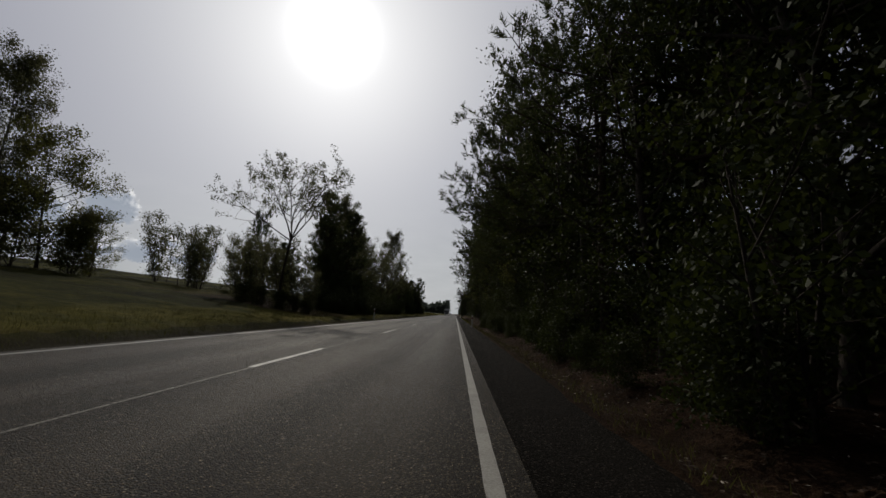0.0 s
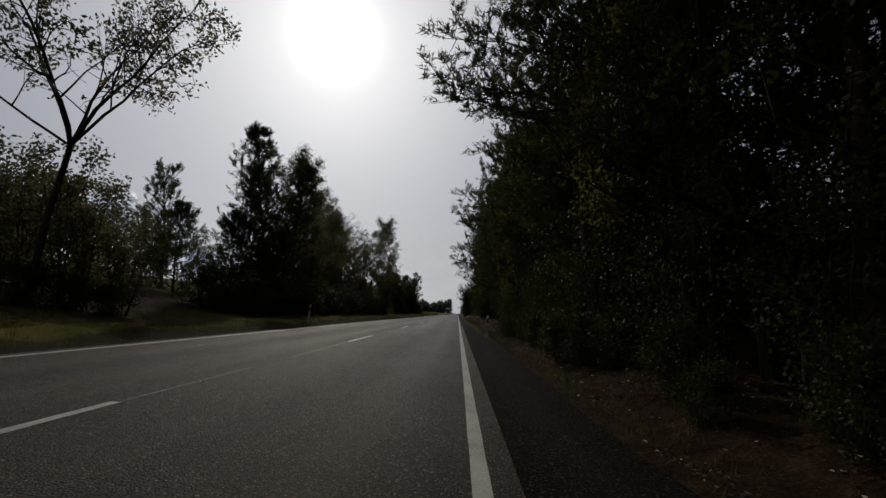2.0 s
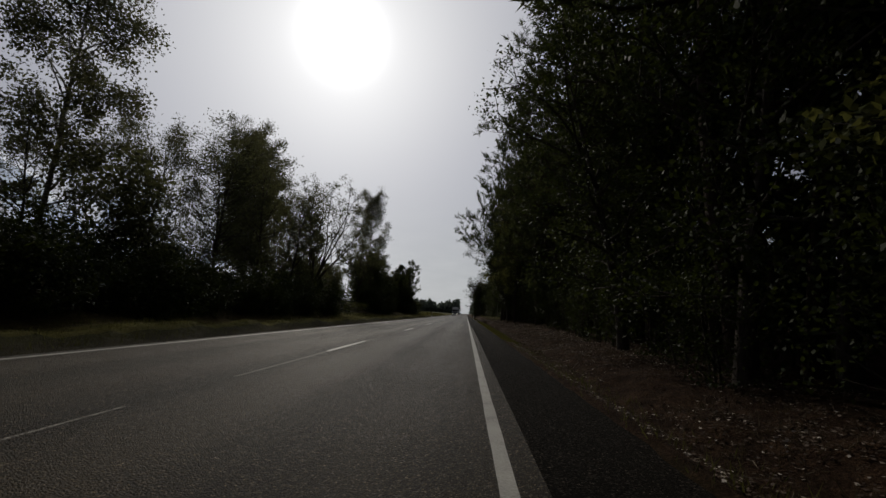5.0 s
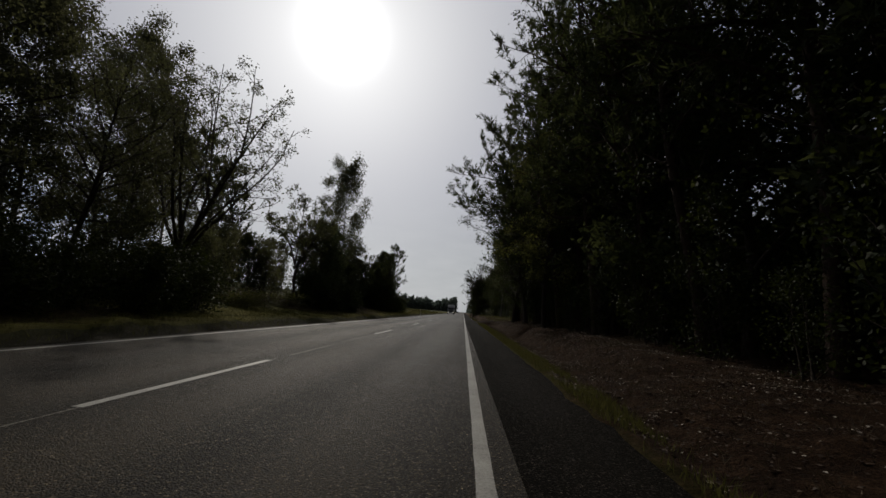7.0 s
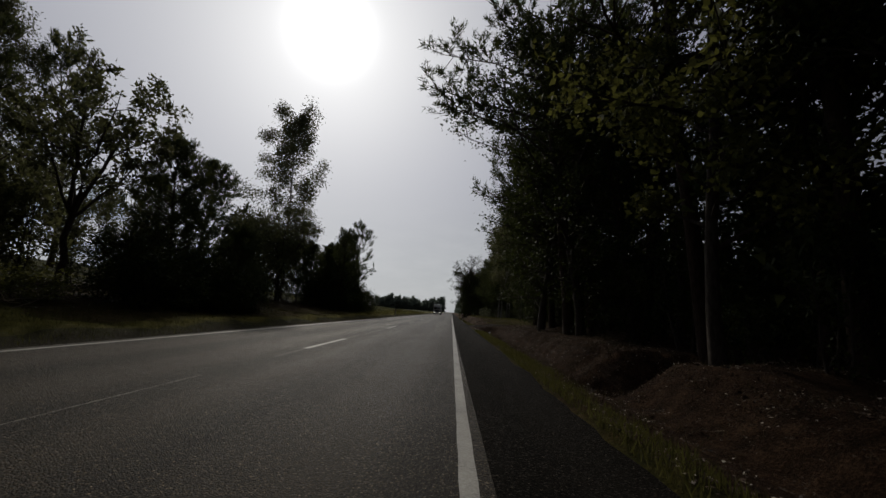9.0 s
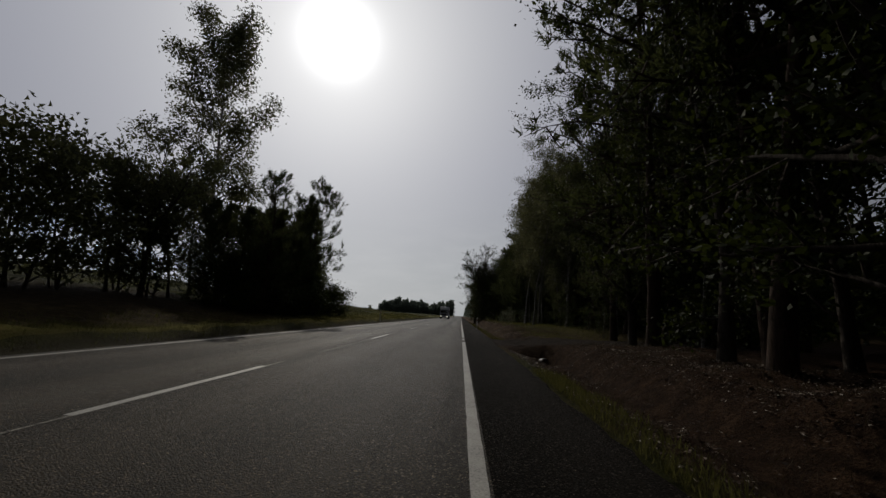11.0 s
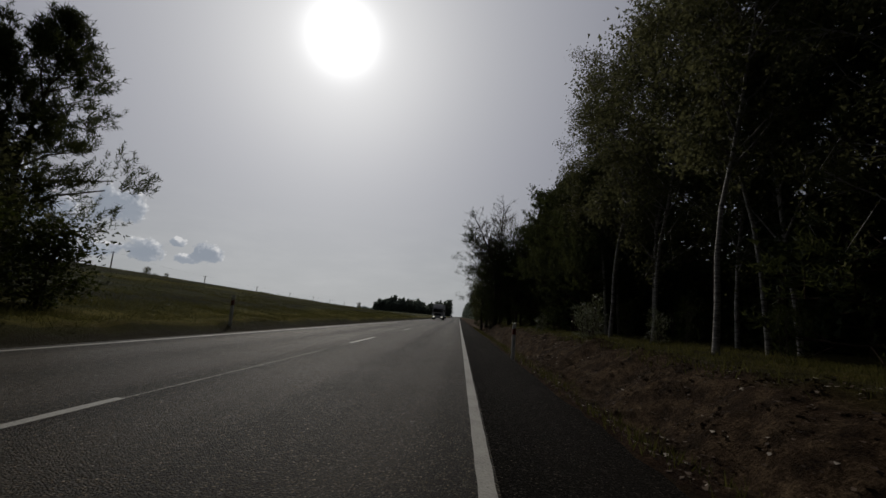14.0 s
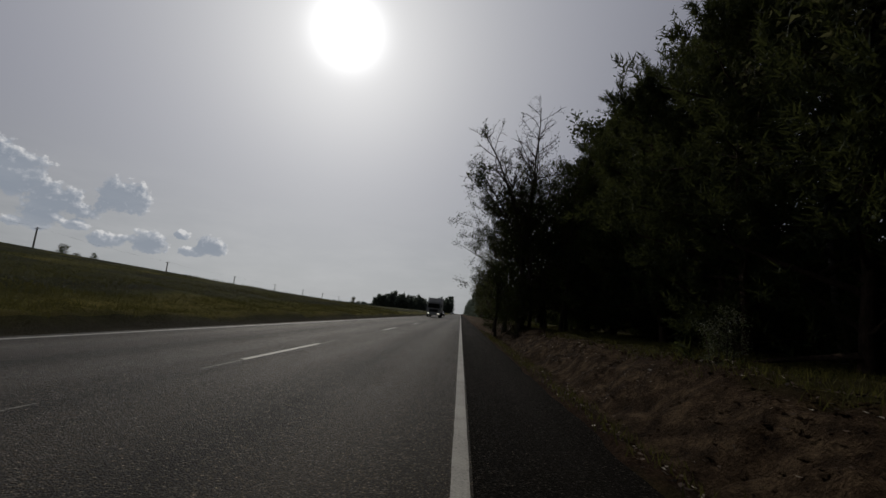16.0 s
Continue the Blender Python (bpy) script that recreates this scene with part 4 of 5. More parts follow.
plant("broad2", 2.7, 175.5, 0.74, label="dense leafy tree reaching out beside the road")
plant("broad0", 2.4, 170.5, 0.5, label="dense leafy tree reaching out beside the road")
plant("broad2", 4.1, 168.0, 0.6, label="leafy tree under the bare crown at the roadside")
plant("broad0", 5.4, 166.0, 0.6, group="forest edge trees")
plant("shrub0", 3.0, 165.6, 0.8, group="forest edge shrubs")
plant("broad0", 5.6, 172, 0.62)
plant("broad1", 2.9, 171, 0.56)
for y in np.arange(178, 300, 9.5):
    plant("broadfar%d" % rng.integers(3), 6.4 + rng.uniform(-0.8, 1.0), y, rng.uniform(0.7, 0.95), group="forest edge trees")

# the left side, from the start to the open field
def plant_all(places):
    for x, y, key, size in places:
        plant(key, x, y, size, 0 if key in ("ash0", "leaner") else None)


# the meadow's far trees
plant_all(((-35, 28, "birchfull", 0.78), (-38, 30, "birch1", 0.78), (-30.6, 28.5, "yellow", 0.8), (-28.4, 30.5, "yellow", 0.4), (-28.4, 29, "thicket0", 1.0), (-31, 27, "thicket1", 1.4),
           (-33, 26, "thicket0", 1.5), (-34.5, 28, "broad1", 0.6), (-29.8, 30, "thicket1", 1.2), (-29.8, 44, "sapling", 1.15), (-27, 42, "sapling", 1.1), (-32.5, 43, "sapling", 1.25),
           (-30, 46, "thicket0", 1.2), (-25, 45.5, "thicket1", 1.1), (-26.5, 52, "sapling", 1.1), (-29.5, 54, "broadfar1", 0.5), (-23.5, 55, "sapling", 0.9)))
# the forked ash and the bushes round it
plant_all(((-13.5, 30.3, "ash0", 1.05), (-12.2, 31.2, "sapling", 0.72), (-13.6, 31.8, "sapling", 0.95), (-11.6, 32, "sapling", 0.55), (-15.8, 31.6, "sapling", 0.95), (-17.6, 32.4, "sapling", 0.85),
           (-19, 38, "sapling", 0.9), (-16, 37, "sapling", 0.7)))
# two pines and a birch
plant_all(((-13.9, 48.3, "dense", 0.84), (-16.4, 48.2, "dense", 0.68), (-15.2, 51, "dense", 0.76), (-12.4, 43, "young0", 0.5), (-14.8, 44, "young1", 0.66), (-20, 46, "young1", 0.7),
           (-25, 51.5, "slim", 1.0), (-18.2, 60.6, "birchfull", 0.78), (-12.8, 53, "young1", 0.52), (-16, 54, "young0", 0.7), (-14.5, 57, "broadfar1", 0.42)))
# the thicket before the many-stemmed tree
plant_all(((-13.4, 60, "thicket0", 1.4), (-15, 63, "broadfar1", 0.56), (-17.5, 67, "birch0", 0.5), (-14.2, 67, "broadfar2", 0.62), (-17, 71, "broadfar0", 0.82), (-19.4, 75, "birch1", 0.66),
           (-15.2, 73, "broadfar1", 0.72), (-18.5, 78, "birchfull", 0.64), (-14.6, 77, "broadfar0", 0.66), (-21.5, 69, "birch0", 0.55), (-20.5, 80, "birchfull", 0.68), (-27, 92, "birchfull", 0.98),
           (-24.5, 90, "birch0", 0.8), (-17.6, 82.5, "broadfar1", 0.72), (-20.5, 84, "broadfar2", 0.68), (-16, 80.5, "birch0", 0.46), (-23, 85, "birch1", 0.7), (-14.4, 79.6, "thicket1", 1.0),
           (-14.9, 83.2, "leaner", 1.04), (-15.4, 86, "thicket0", 1.0), (-17.5, 88.5, "sapling", 0.9), (-16.2, 89, "sapling", 0.75), (-20, 97, "slim", 1.05), (-17.2, 96.6, "thicket0", 1.2),
           (-19, 92.5, "thicket1", 1.3), (-21.5, 99, "thicket0", 1.4)))
# the thicket before the many-stemmed tree, further on
plant_all(((-17.4, 95, "young1", 0.56), (-22, 94, "birch0", 0.5), (-18.5, 100.5, "sapling", 0.9), (-34.5, 115, "slim", 1.85), (-37, 110, "birchfull", 1.0), (-19.5, 104, "sapling", 1.0),
           (-22, 110, "sapling", 0.7)))
# the second ash and the young pines
plant_all(((-13.5, 94.6, "ash1", 0.94), (-12.6, 98.8, "young0", 0.86), (-13.6, 102.6, "young1", 0.84), (-11.3, 103.2, "young0", 0.5), (-15.4, 101.5, "young1", 0.7), (-13.2, 97.6, "thicket1", 0.8),
           (-14, 106, "young0", 0.5), (-18.5, 119.5, "broadfar1", 0.52), (-17.5, 114, "thicket0", 1.7), (-18.5, 117, "thicket1", 1.8), (-16.6, 111.6, "thicket0", 1.3), (-19, 121, "thicket1", 1.9),
           (-17, 120.5, "thicket0", 1.6), (-18, 123.5, "broadfar0", 0.52), (-19.5, 127.5, "broadfar2", 0.6), (-21.4, 131.5, "birchfull", 1.16), (-16.6, 119.5, "ash1", 0.95), (-11.4, 122.0, "slim", 0.76),
           (-12.4, 131.4, "slim", 1.02), (-13.6, 131, "slim", 0.86), (-15, 134, "young0", 0.8), (-15.4, 124, "young1", 0.7), (-13.2, 122.5, "young1", 0.66), (-12.8, 124.8, "young0", 0.7),
           (-13.6, 127, "young1", 0.78), (-12, 127.5, "young0", 0.62)))
# the second ash and the young pines, further on
plant_all(((-15, 129, "young0", 0.78), (-17, 125.5, "young1", 0.76), (-17.8, 132.5, "young0", 0.84), (-13, 132, "thicket1", 1.2), (-14, 136, "thicket0", 1.1), (-16.4, 139.6, "young1", 1.12),
           (-16.8, 138, "young0", 0.9)))
for x, y in ((-12.2, 85.4), (-13.2, 93.3)):
    plant("bramble", x, y, rng.uniform(0.45, 0.6), wide=1.6, group="bramble mounds")


def brush_pile(x0, y0, y1, height, seed):
    """A long heap of cut branches, with withered leaves on it."""
    g = np.random.default_rng(seed)
    root = tagged(new("brush_pile"), "long low heap of cut pale branches with withered leaves", "brush pile")
    mid = (y0 + y1) / 2
    root.location = (x0, mid, land(x0, mid))
    v, f, P, W = [], [], [], []
    for _ in range(330):
        y = g.uniform(y0, y1) - mid
        swell = max(0.25, 1 - (2 * y / (y1 - y0)) ** 2)
        o = Vector((g.normal() * 0.8, y, height * swell * g.uniform(0.0, 0.85) ** 1.2))
        az = g.uniform(0, 6.28)
        d = Vector((math.cos(az), math.sin(az), g.uniform(-0.15, 0.35)))
        pts = limb_path(o - d * 0.6, d, g.uniform(0.8, 2.4), -0.03, g, 4, 0.14)
        r = g.uniform(0.006, 0.022)
        tube(v, f, pts, [r * (1 - 0.18 * q) for q in range(5)], 4)
        for p in pts[2:]:
            for _ in range(4):
                P.append(tuple(p + Vector(g.normal(size=3)) * 0.09))
                W.append(tuple(d))
    mesh_object("brushwood", v, f, TWIG, root, "bleached cut branches")
    leaf_cloud("leaves", P[::3], W[::3], 0.1, 0.05, 0.8, g, LEAF_PALE_GLINT, root, "withered pale leaves")
    return root


brush_pile(-13.6, 84.5, 92.5, 0.95, 61)
brush_pile(-15.0, 86.0, 92.0, 1.1, 62)

# the foot of the roadside thickets, its shade put into the leaf colour
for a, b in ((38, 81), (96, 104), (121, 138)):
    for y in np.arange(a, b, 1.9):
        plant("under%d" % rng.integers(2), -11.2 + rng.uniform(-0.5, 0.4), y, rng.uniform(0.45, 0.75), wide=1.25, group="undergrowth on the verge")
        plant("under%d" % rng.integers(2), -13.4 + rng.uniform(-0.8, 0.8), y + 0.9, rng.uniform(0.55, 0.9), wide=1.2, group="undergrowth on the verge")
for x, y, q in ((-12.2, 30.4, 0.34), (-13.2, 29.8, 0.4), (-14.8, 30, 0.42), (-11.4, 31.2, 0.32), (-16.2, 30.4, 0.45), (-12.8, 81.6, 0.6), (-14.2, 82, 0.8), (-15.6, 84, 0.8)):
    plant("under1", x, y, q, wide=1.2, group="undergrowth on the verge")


# ---------------------------------------------------------------- ground cover
def cover(name, label, category, n, xs, ys, length, width, mat, seed, upright=0.35, corners=3, keep=None, lift=0.0, flat=False):
    g = np.random.default_rng(seed)
    P, W = [], []
    while len(P) < n:
        x, y = g.uniform(*xs), g.uniform(*ys)
        if noise.noise((x * 0.5, y * 0.5, seed)) + g.uniform(-0.5, 0.6) < 0 or (keep and not keep(x, y)):
            continue
        P.append((x, y, land(x, y) + lift))
        W.append((0.0, 0.0, 1.0))
    return tagged(leaf_cloud(name, P, W, length, width, upright, g, mat, None, corners=corners, flat=flat), label, category, kind="stuff")


cover("verge_grass", "rough green grass on the verge", "grass", 30000, (-12.0, -7.6), (-2, 128), 0.13, 0.013, GRASS, 3)
cover("verge_grass", "short green grass along the shoulder", "grass", 14000, (1.62, 2.35), (64, 108.5), 0.12, 0.012, GRASS, 5)
cover("verge_grass", "thin grass along the broken shoulder edge", "grass", 2500, (1.6, 2.6), (-2, 64), 0.12, 0.012, GRASS, 6)
cover("verge_grass", "grass on top of the sandy bank", "grass", 20000, (3.6, 9.0), (121, 185), 0.15, 0.016, GRASS, 8)
cover("verge_grass", "grass at the foot of the sandy bank", "grass", 3500, (1.62, 2.4), (120, 175), 0.13, 0.013, GRASS, 9)
cover("field_grass", "rough tufted grass of the field", "grass", 30000, (-17, -8.4), (126, 215), 0.13, 0.012, GRASS, 10)
cover("field_weeds", "dark weeds scattered over the field", "weeds", 6000, (-34, -8.6), (122, 260), 0.14, 0.07, LEAF, 11, 0.8, 3, lambda x, y: noise.noise((x * 0.3, y * 0.12, 40.0)) > 0.22, 0.03)
cover("grass_tufts", "long dry grass tufts on the low bank", "grass", 30000, (-13.0, -8.1), (122, 205), 0.22, 0.016, GRASS, 18, 0.55)
cover("grass_tufts", "long dry grass tufts over the field", "grass", 22000, (-30.0, -12.5), (128, 240), 0.2, 0.022, GRASS, 21, 0.6, 3, lambda x, y: noise.noise((x * 0.25, y * 0.1, 44.0)) > -0.05)
cover("twigs", "bleached dry twigs among the litter", "twigs", 900, (1.8, 6.0), (20, 180), 0.32, 0.012, TWIG, 16, 1.0, 3, None, 0.02, True)
cover("leaf_litter", "brown fallen leaves on the forest floor", "leaves", 10000, (1.8, 5.0), (0, 48), 0.06, 0.042, DRY, 12, 1.0, 4, None, 0.012, True)
cover("leaf_litter", "brown fallen leaves with painted pale glints on the wide verge", "leaves", 52000, (1.8, 7.0), (46, 114), 0.05, 0.036, DRY, 13, 1.0, 4, None, 0.015, True)
cover("withered_grass", "withered grey-brown grass on the verge", "grass", 26000, (2.3, 6.6), (44, 116), 0.13, 0.011, STRAW, 19, 0.55)
cover("withered_grass", "withered grass along the broken shoulder edge", "grass", 7000, (1.65, 3.0), (-2, 50), 0.11, 0.011, STRAW, 20, 0.55)
cover("leaf_litter", "dry leaves and crumbs on the sandy bank", "leaves", 12000, (1.7, 5.0), (122, 180), 0.06, 0.045, DRY, 15, 1.0, 4, None, 0.012, True)


def clods(name, label, n, xs, ys, size, mat, seed):
    """Small lumps of earth, eight faces each, half sunk into the ground."""
    g = np.random.default_rng(seed)
    verts, faces = [], []
    while len(verts) < 6 * n:
        x, y = g.uniform(*xs), g.uniform(*ys)
        if noise.noise((x * 1.3, y * 0.9, seed)) + g.uniform(-0.4, 0.5) < 0:
            continue
        s = size * g.uniform(0.4, 1.0) ** 2 * 1.5
        z, o = land(x, y), len(verts)
        for dx, dy, dz in ((1, 0, 0), (0, 1, 0), (-1, 0, 0), (0, -1, 0), (0, 0, 0.5), (0, 0, -0.6)):
            q = g.uniform(0.6, 1.2) * s
            verts.append((x + dx * q + g.normal() * s * 0.2, y + dy * q + g.normal() * s * 0.2, z + dz * q))
        for i in range(4):
            j = (i + 1) % 4
            faces += [(o + i, o + j, o + 4), (o + j, o + i, o + 5)]
    return tagged(mesh_object(name, verts, faces, mat), label, "soil", kind="stuff")


clods("soil_clods", "crumbled lumps of brown earth on the bank", 6000, (1.9, 4.4), (121, 178), 0.036, GROUND, 51)
clods("soil_clods", "lumps of earth and litter along the forest edge", 3500, (1.9, 5.0), (20, 116), 0.032, GROUND, 52)
clods("soil_clods", "stony earth along the grass of the far verge", 2200, (-8.3, -7.15), (0, 190), 0.03, GROUND, 53)


# ---------------------------------------------------------------- the far wood and the field's brow
def far_wood(name, label, x0, x1, y0, y1, height, n, size, seed, mat=FAR_LEAF_HAZED):
    """A distant wood: leaf clumps heaped into uneven crowns."""
    g = np.random.default_rng(seed)
    P, W = [], []
    crowns = int(abs(x1 - x0) * abs(y1 - y0) / 26) + 40
    for _ in range(crowns):
        cx, cy = g.uniform(x0, x1), g.uniform(y0, y1)
        h = height * g.uniform(0.6, 1.0) * (0.85 + 0.5 * noise.noise((cx * 0.05, cy * 0.05, seed)))
        ground = land(cx, cy) - 0.5
        for _ in range(max(6, n // crowns)):
            f = g.uniform(0, 1)
            r = (0.6 + 2.6 * math.sin(math.pi * min(1, 0.25 + 0.75 * f))) * g.uniform(0.3, 1.0)
            a = g.uniform(0, 6.28)
            P.append((cx + r * math.cos(a), cy + r * math.sin(a), ground + h * f))
            W.append((math.cos(a), math.sin(a), 0.3))
    return tagged(leaf_cloud(name, P, W, size, size * 0.8, 0.8, g, mat, None, corners=3), label, "wood", kind="stuff")


far_wood("far_wood", "dark distant wood across the field", -128, -13, 730, 770, 25, 26000, 3.0, 31)
far_wood("far_wood", "dark distant wood beside the road", 7.5, 24, 300, 760, 16, 26000, 2.2, 32)
# the forest's depths, their darkness painted into the leaf colour
far_wood("forest_interior", "dark depths of the forest behind the edge", 14.5, 24, -14, 300, 12.5, 90000, 0.5, 34, LEAF_SHADED)
far_wood("forest_undergrowth", "dark undergrowth between the trunks of the forest", 13.6, 16, -14, 300, 5.0, 60000, 0.3, 35, LEAF_SHADED)
far_wood("forest_interior", "unbroken forest behind the roadside trees", 24, 75, -30, 330, 13, 40000, 2.2, 36, LEAF_SHADED)
far_wood("far_hedge", "low dark hedge at the field's end", -200, -130, 735, 745, 9, 4000, 2.0, 33)


def field_tree(x, y, key, size, label, wide=1.0):
    plant(key, x, y, size, wide=wide, label=label)


field_tree(-62, 203.9, "thicket0", 0.5, "lone leafy bush on the field's brow", 1.1)
field_tree(-62, 206.3, "thicket1", 0.25, "low dark bush on the field's brow", 1.6)
field_tree(-62, 209.6, "thicket1", 0.42, "round dark bush on the field's brow")
field_tree(-62, 223.4, "thicket0", 0.18, "low dark bush on the field's brow", 1.6)
field_tree(-62, 236.5, "thicket1", 0.25, "small dark bush on the field's brow")
field_tree(-62, 230.8, "thicket1", 0.17, "small dark bush on the field's brow")
field_tree(-62, 378.0, "thicket0", 1.0, "distant round tree on the field's brow")


def utility_pole(x, y, height):
    root = tagged(new("utility_pole"), "thin grey wooden power pole on the field", "pole", "power line poles")
    root.location = (x, y, land(x, y) - 0.1)
    v, f = [], []
    tube(v, f, [(0, 0, 0), (0, 0, height * 0.5), (0, 0, height)], [0.16, 0.14, 0.11], 8)
    mesh_object("post", v, f, POLE_WOOD, root, smooth=True)
    v, f = [], []
    tube(v, f, [(-0.6, 0, height - 0.25), (0.6, 0, height - 0.25)], [0.05, 0.05], 4)
    mesh_object("crossarm", v, f, POLE_WOOD, root)
    for sx in (-0.5, 0.0, 0.5):
        v, f = [], []
        tube(v, f, [(sx, 0, height - 0.22), (sx, 0, height - 0.05)], [0.03, 0.04], 6)
        mesh_object("insulator", v, f, WHITE_PLASTIC, root)
    return root


POLES = [(-80, y, top - land(-80, y)) for y, top in ((181, 12.2), (215.5, 11.2), (250.5, 9.1), (284, 8.2), (316, 7.6), (347.5, 7.3), (377, 6.9), (409, 6.6))]
for x, y, h in POLES:
    utility_pole(x, y, h)
for (xa, ya, ha), (xb, yb, hb) in zip(POLES, POLES[1:]):
    a = Vector((xa, ya, land(xa, ya) + ha - 0.05))
    b = Vector((xb, yb, land(xb, yb) + hb - 0.05))
    v, f = [], []
    tube(v, f, [tuple(a.lerp(b, i / 8) - Vector((0, 0, 0.5 * (1 - (i / 4 - 1) ** 2)))) for i in range(9)], [0.006] * 9, 3)
    tagged(mesh_object("power_cable", v, f, BLACK), "thin dark power cable between poles", "cable", "power cables")


# ---------------------------------------------------------------- marker posts
def prism(points, y0, y1, bevel=0.0):
    """A solid from an outline in x and z, drawn out along y."""
    bm = bmesh.new()
    lo = [bm.verts.new((x, y0, z)) for x, z in points]
    hi = [bm.verts.new((x, y1, z)) for x, z in points]
    bm.faces.new(lo)
    bm.faces.new(hi[::-1])
    for i in range(len(points)):
        j = (i + 1) % len(points)
        bm.faces.new((lo[j], lo[i], hi[i], hi[j]))
    bmesh.ops.recalc_face_normals(bm, faces=bm.faces)
    if bevel:
        bmesh.ops.bevel(bm, geom=list(bm.edges), offset=bevel, segments=2, profile=0.6, affect="EDGES")
    return bm


def box(cx, cy, cz, sx, sy, sz, bevel=0.0):
    bm = bmesh.new()
    bmesh.ops.create_cube(bm, size=1.0, matrix=Matrix.Translation((cx, cy, cz)) @ Matrix.Diagonal((sx, sy, sz, 1)))
    if bevel:
        bmesh.ops.bevel(bm, geom=list(bm.edges), offset=bevel, segments=2, profile=0.6, affect="EDGES")
    return bm


def writing(text, size, m, mat, parent, name="number"):
    cu = bpy.data.curves.new(name, "FONT")
    cu.body, cu.size, cu.align_x, cu.align_y, cu.extrude = text, size, "CENTER", "CENTER", 0.001
    tmp = bpy.data.objects.new(name, cu)
    scene.collection.objects.link(tmp)
    bpy.context.view_layer.update()
    me = bpy.data.meshes.new_from_object(tmp.evaluated_get(bpy.context.evaluated_depsgraph_get()))
    bpy.data.objects.remove(tmp)
    me.materials.append(mat)
    ob = new(name, me)
    ob.parent, ob.matrix_basis = parent, m
    return ob


def marker_post(x, y, z, turn, lean, km, hm, faces_back):
    root = tagged(new("marker_post"), "white plastic roadside marker post with a red band", "marker post", "roadside marker posts")
    root.matrix_basis = pose(x, y, z, 0, lean, turn)
    h = 1.05
    w, d = 0.048, 0.032
    part("body", prism([(-w, -0.3), (w, -0.3), (w, 0.7), (-w, 0.7)], -d, d, 0.012), WHITE_PLASTIC, root)
    part("red_band", prism([(-w - 0.001, 0.702), (w + 0.001, 0.702), (w + 0.001, 0.905), (-w - 0.001, 0.86)], -d - 0.001, d + 0.001, 0.01), RED_PLASTIC, root, "dark red slanted band")
    part("cap", prism([(-w, 0.862), (w, 0.907), (w, h), (-w, h - 0.04)], -d, d, 0.012), WHITE_PLASTIC, root)
    side = -d - 0.004 if not faces_back else d + 0.004
    part("reflector", box(0, side, 0.79, 0.045, 0.006, 0.11, 0.002), RED_PLASTIC if not faces_back else REFLECTOR, root, "upright reflector")
    if not faces_back:
        writing(km, 0.07, pose(0, -d - 0.003, 0.52, 90, 0, 0), BLACK, root)
        writing(hm, 0.13, pose(0, -d - 0.003, 0.42, 90, 0, 0), BLACK, root)
    return root


marker_post(1.45, 38.35, land(1.75, 38) + 0.03, 4, 3.0, "26", "2", False)
marker_post(1.6, 138.3, land(1.85, 138) + 0.03, 3, 1.0, "26", "3", False)
marker_post(-8.0, 40.0, land(-8.0, 40.0), 0, 1.5, "", "", True)
marker_post(-8.0, 140.2, land(-8.0, 140.2), 0, -1.0, "", "", True)


# ---------------------------------------------------------------- culvert in the ditch
def culvert():
    root = tagged(new("culvert_pipe"), "ribbed grey culvert pipe end in the ditch", "culvert pipe")
    root.matrix_basis = pose(3.2, 115.75, land(3.0, 114.3) + 0.3, -4, 0, 12)
    v, f = [], []
    n, rings = 16, 9
    for i in range(rings):
        r = 0.21 + (0.018 if i % 2 else 0.0)
        for s in range(n):
            a = 2 * math.pi * s / n
            v.append((r * math.cos(a), -0.55 + 0.07 * i, r * math.sin(a)))
    for i in range(rings - 1):
        for s in range(n):
            f.append((i * n + s, i * n + (s + 1) % n, (i + 1) * n + (s + 1) % n, (i + 1) * n + s))
    mesh_object("pipe", v, f, DRAIN, root, smooth=True)
    # a black inner tube stands in for the shade inside the pipe
    v = [(0.17 * math.cos(2 * math.pi * s / n), -0.53, 0.17 * math.sin(2 * math.pi * s / n)) for s in range(n)]
    v += [(x, 0.1, z) for x, _, z in v]
    f = [(s, n + s, n + (s + 1) % n, (s + 1) % n) for s in range(n)]
    mesh_object("lining", v, f, BLACK, root, "dark inside of the pipe")


culvert()


# ---------------------------------------------------------------- vehicles
def loft(stations, mat_name, mat, parent, label="", smooth=True):
    """A closed skin over rings of equal count; each station is a list of points."""
    n = len(stations[0])
    v = [p for st in stations for p in st]
    f = [(i * n + s, i * n + (s + 1) % n, (i + 1) * n + (s + 1) % n, (i + 1) * n + s) for i in range(len(stations) - 1) for s in range(n)]
    f += [tuple(range(n))[::-1], tuple(range((len(stations) - 1) * n, len(stations) * n))]
    ob = mesh_object(mat_name, v, f, mat, parent, label, smooth)
    return ob


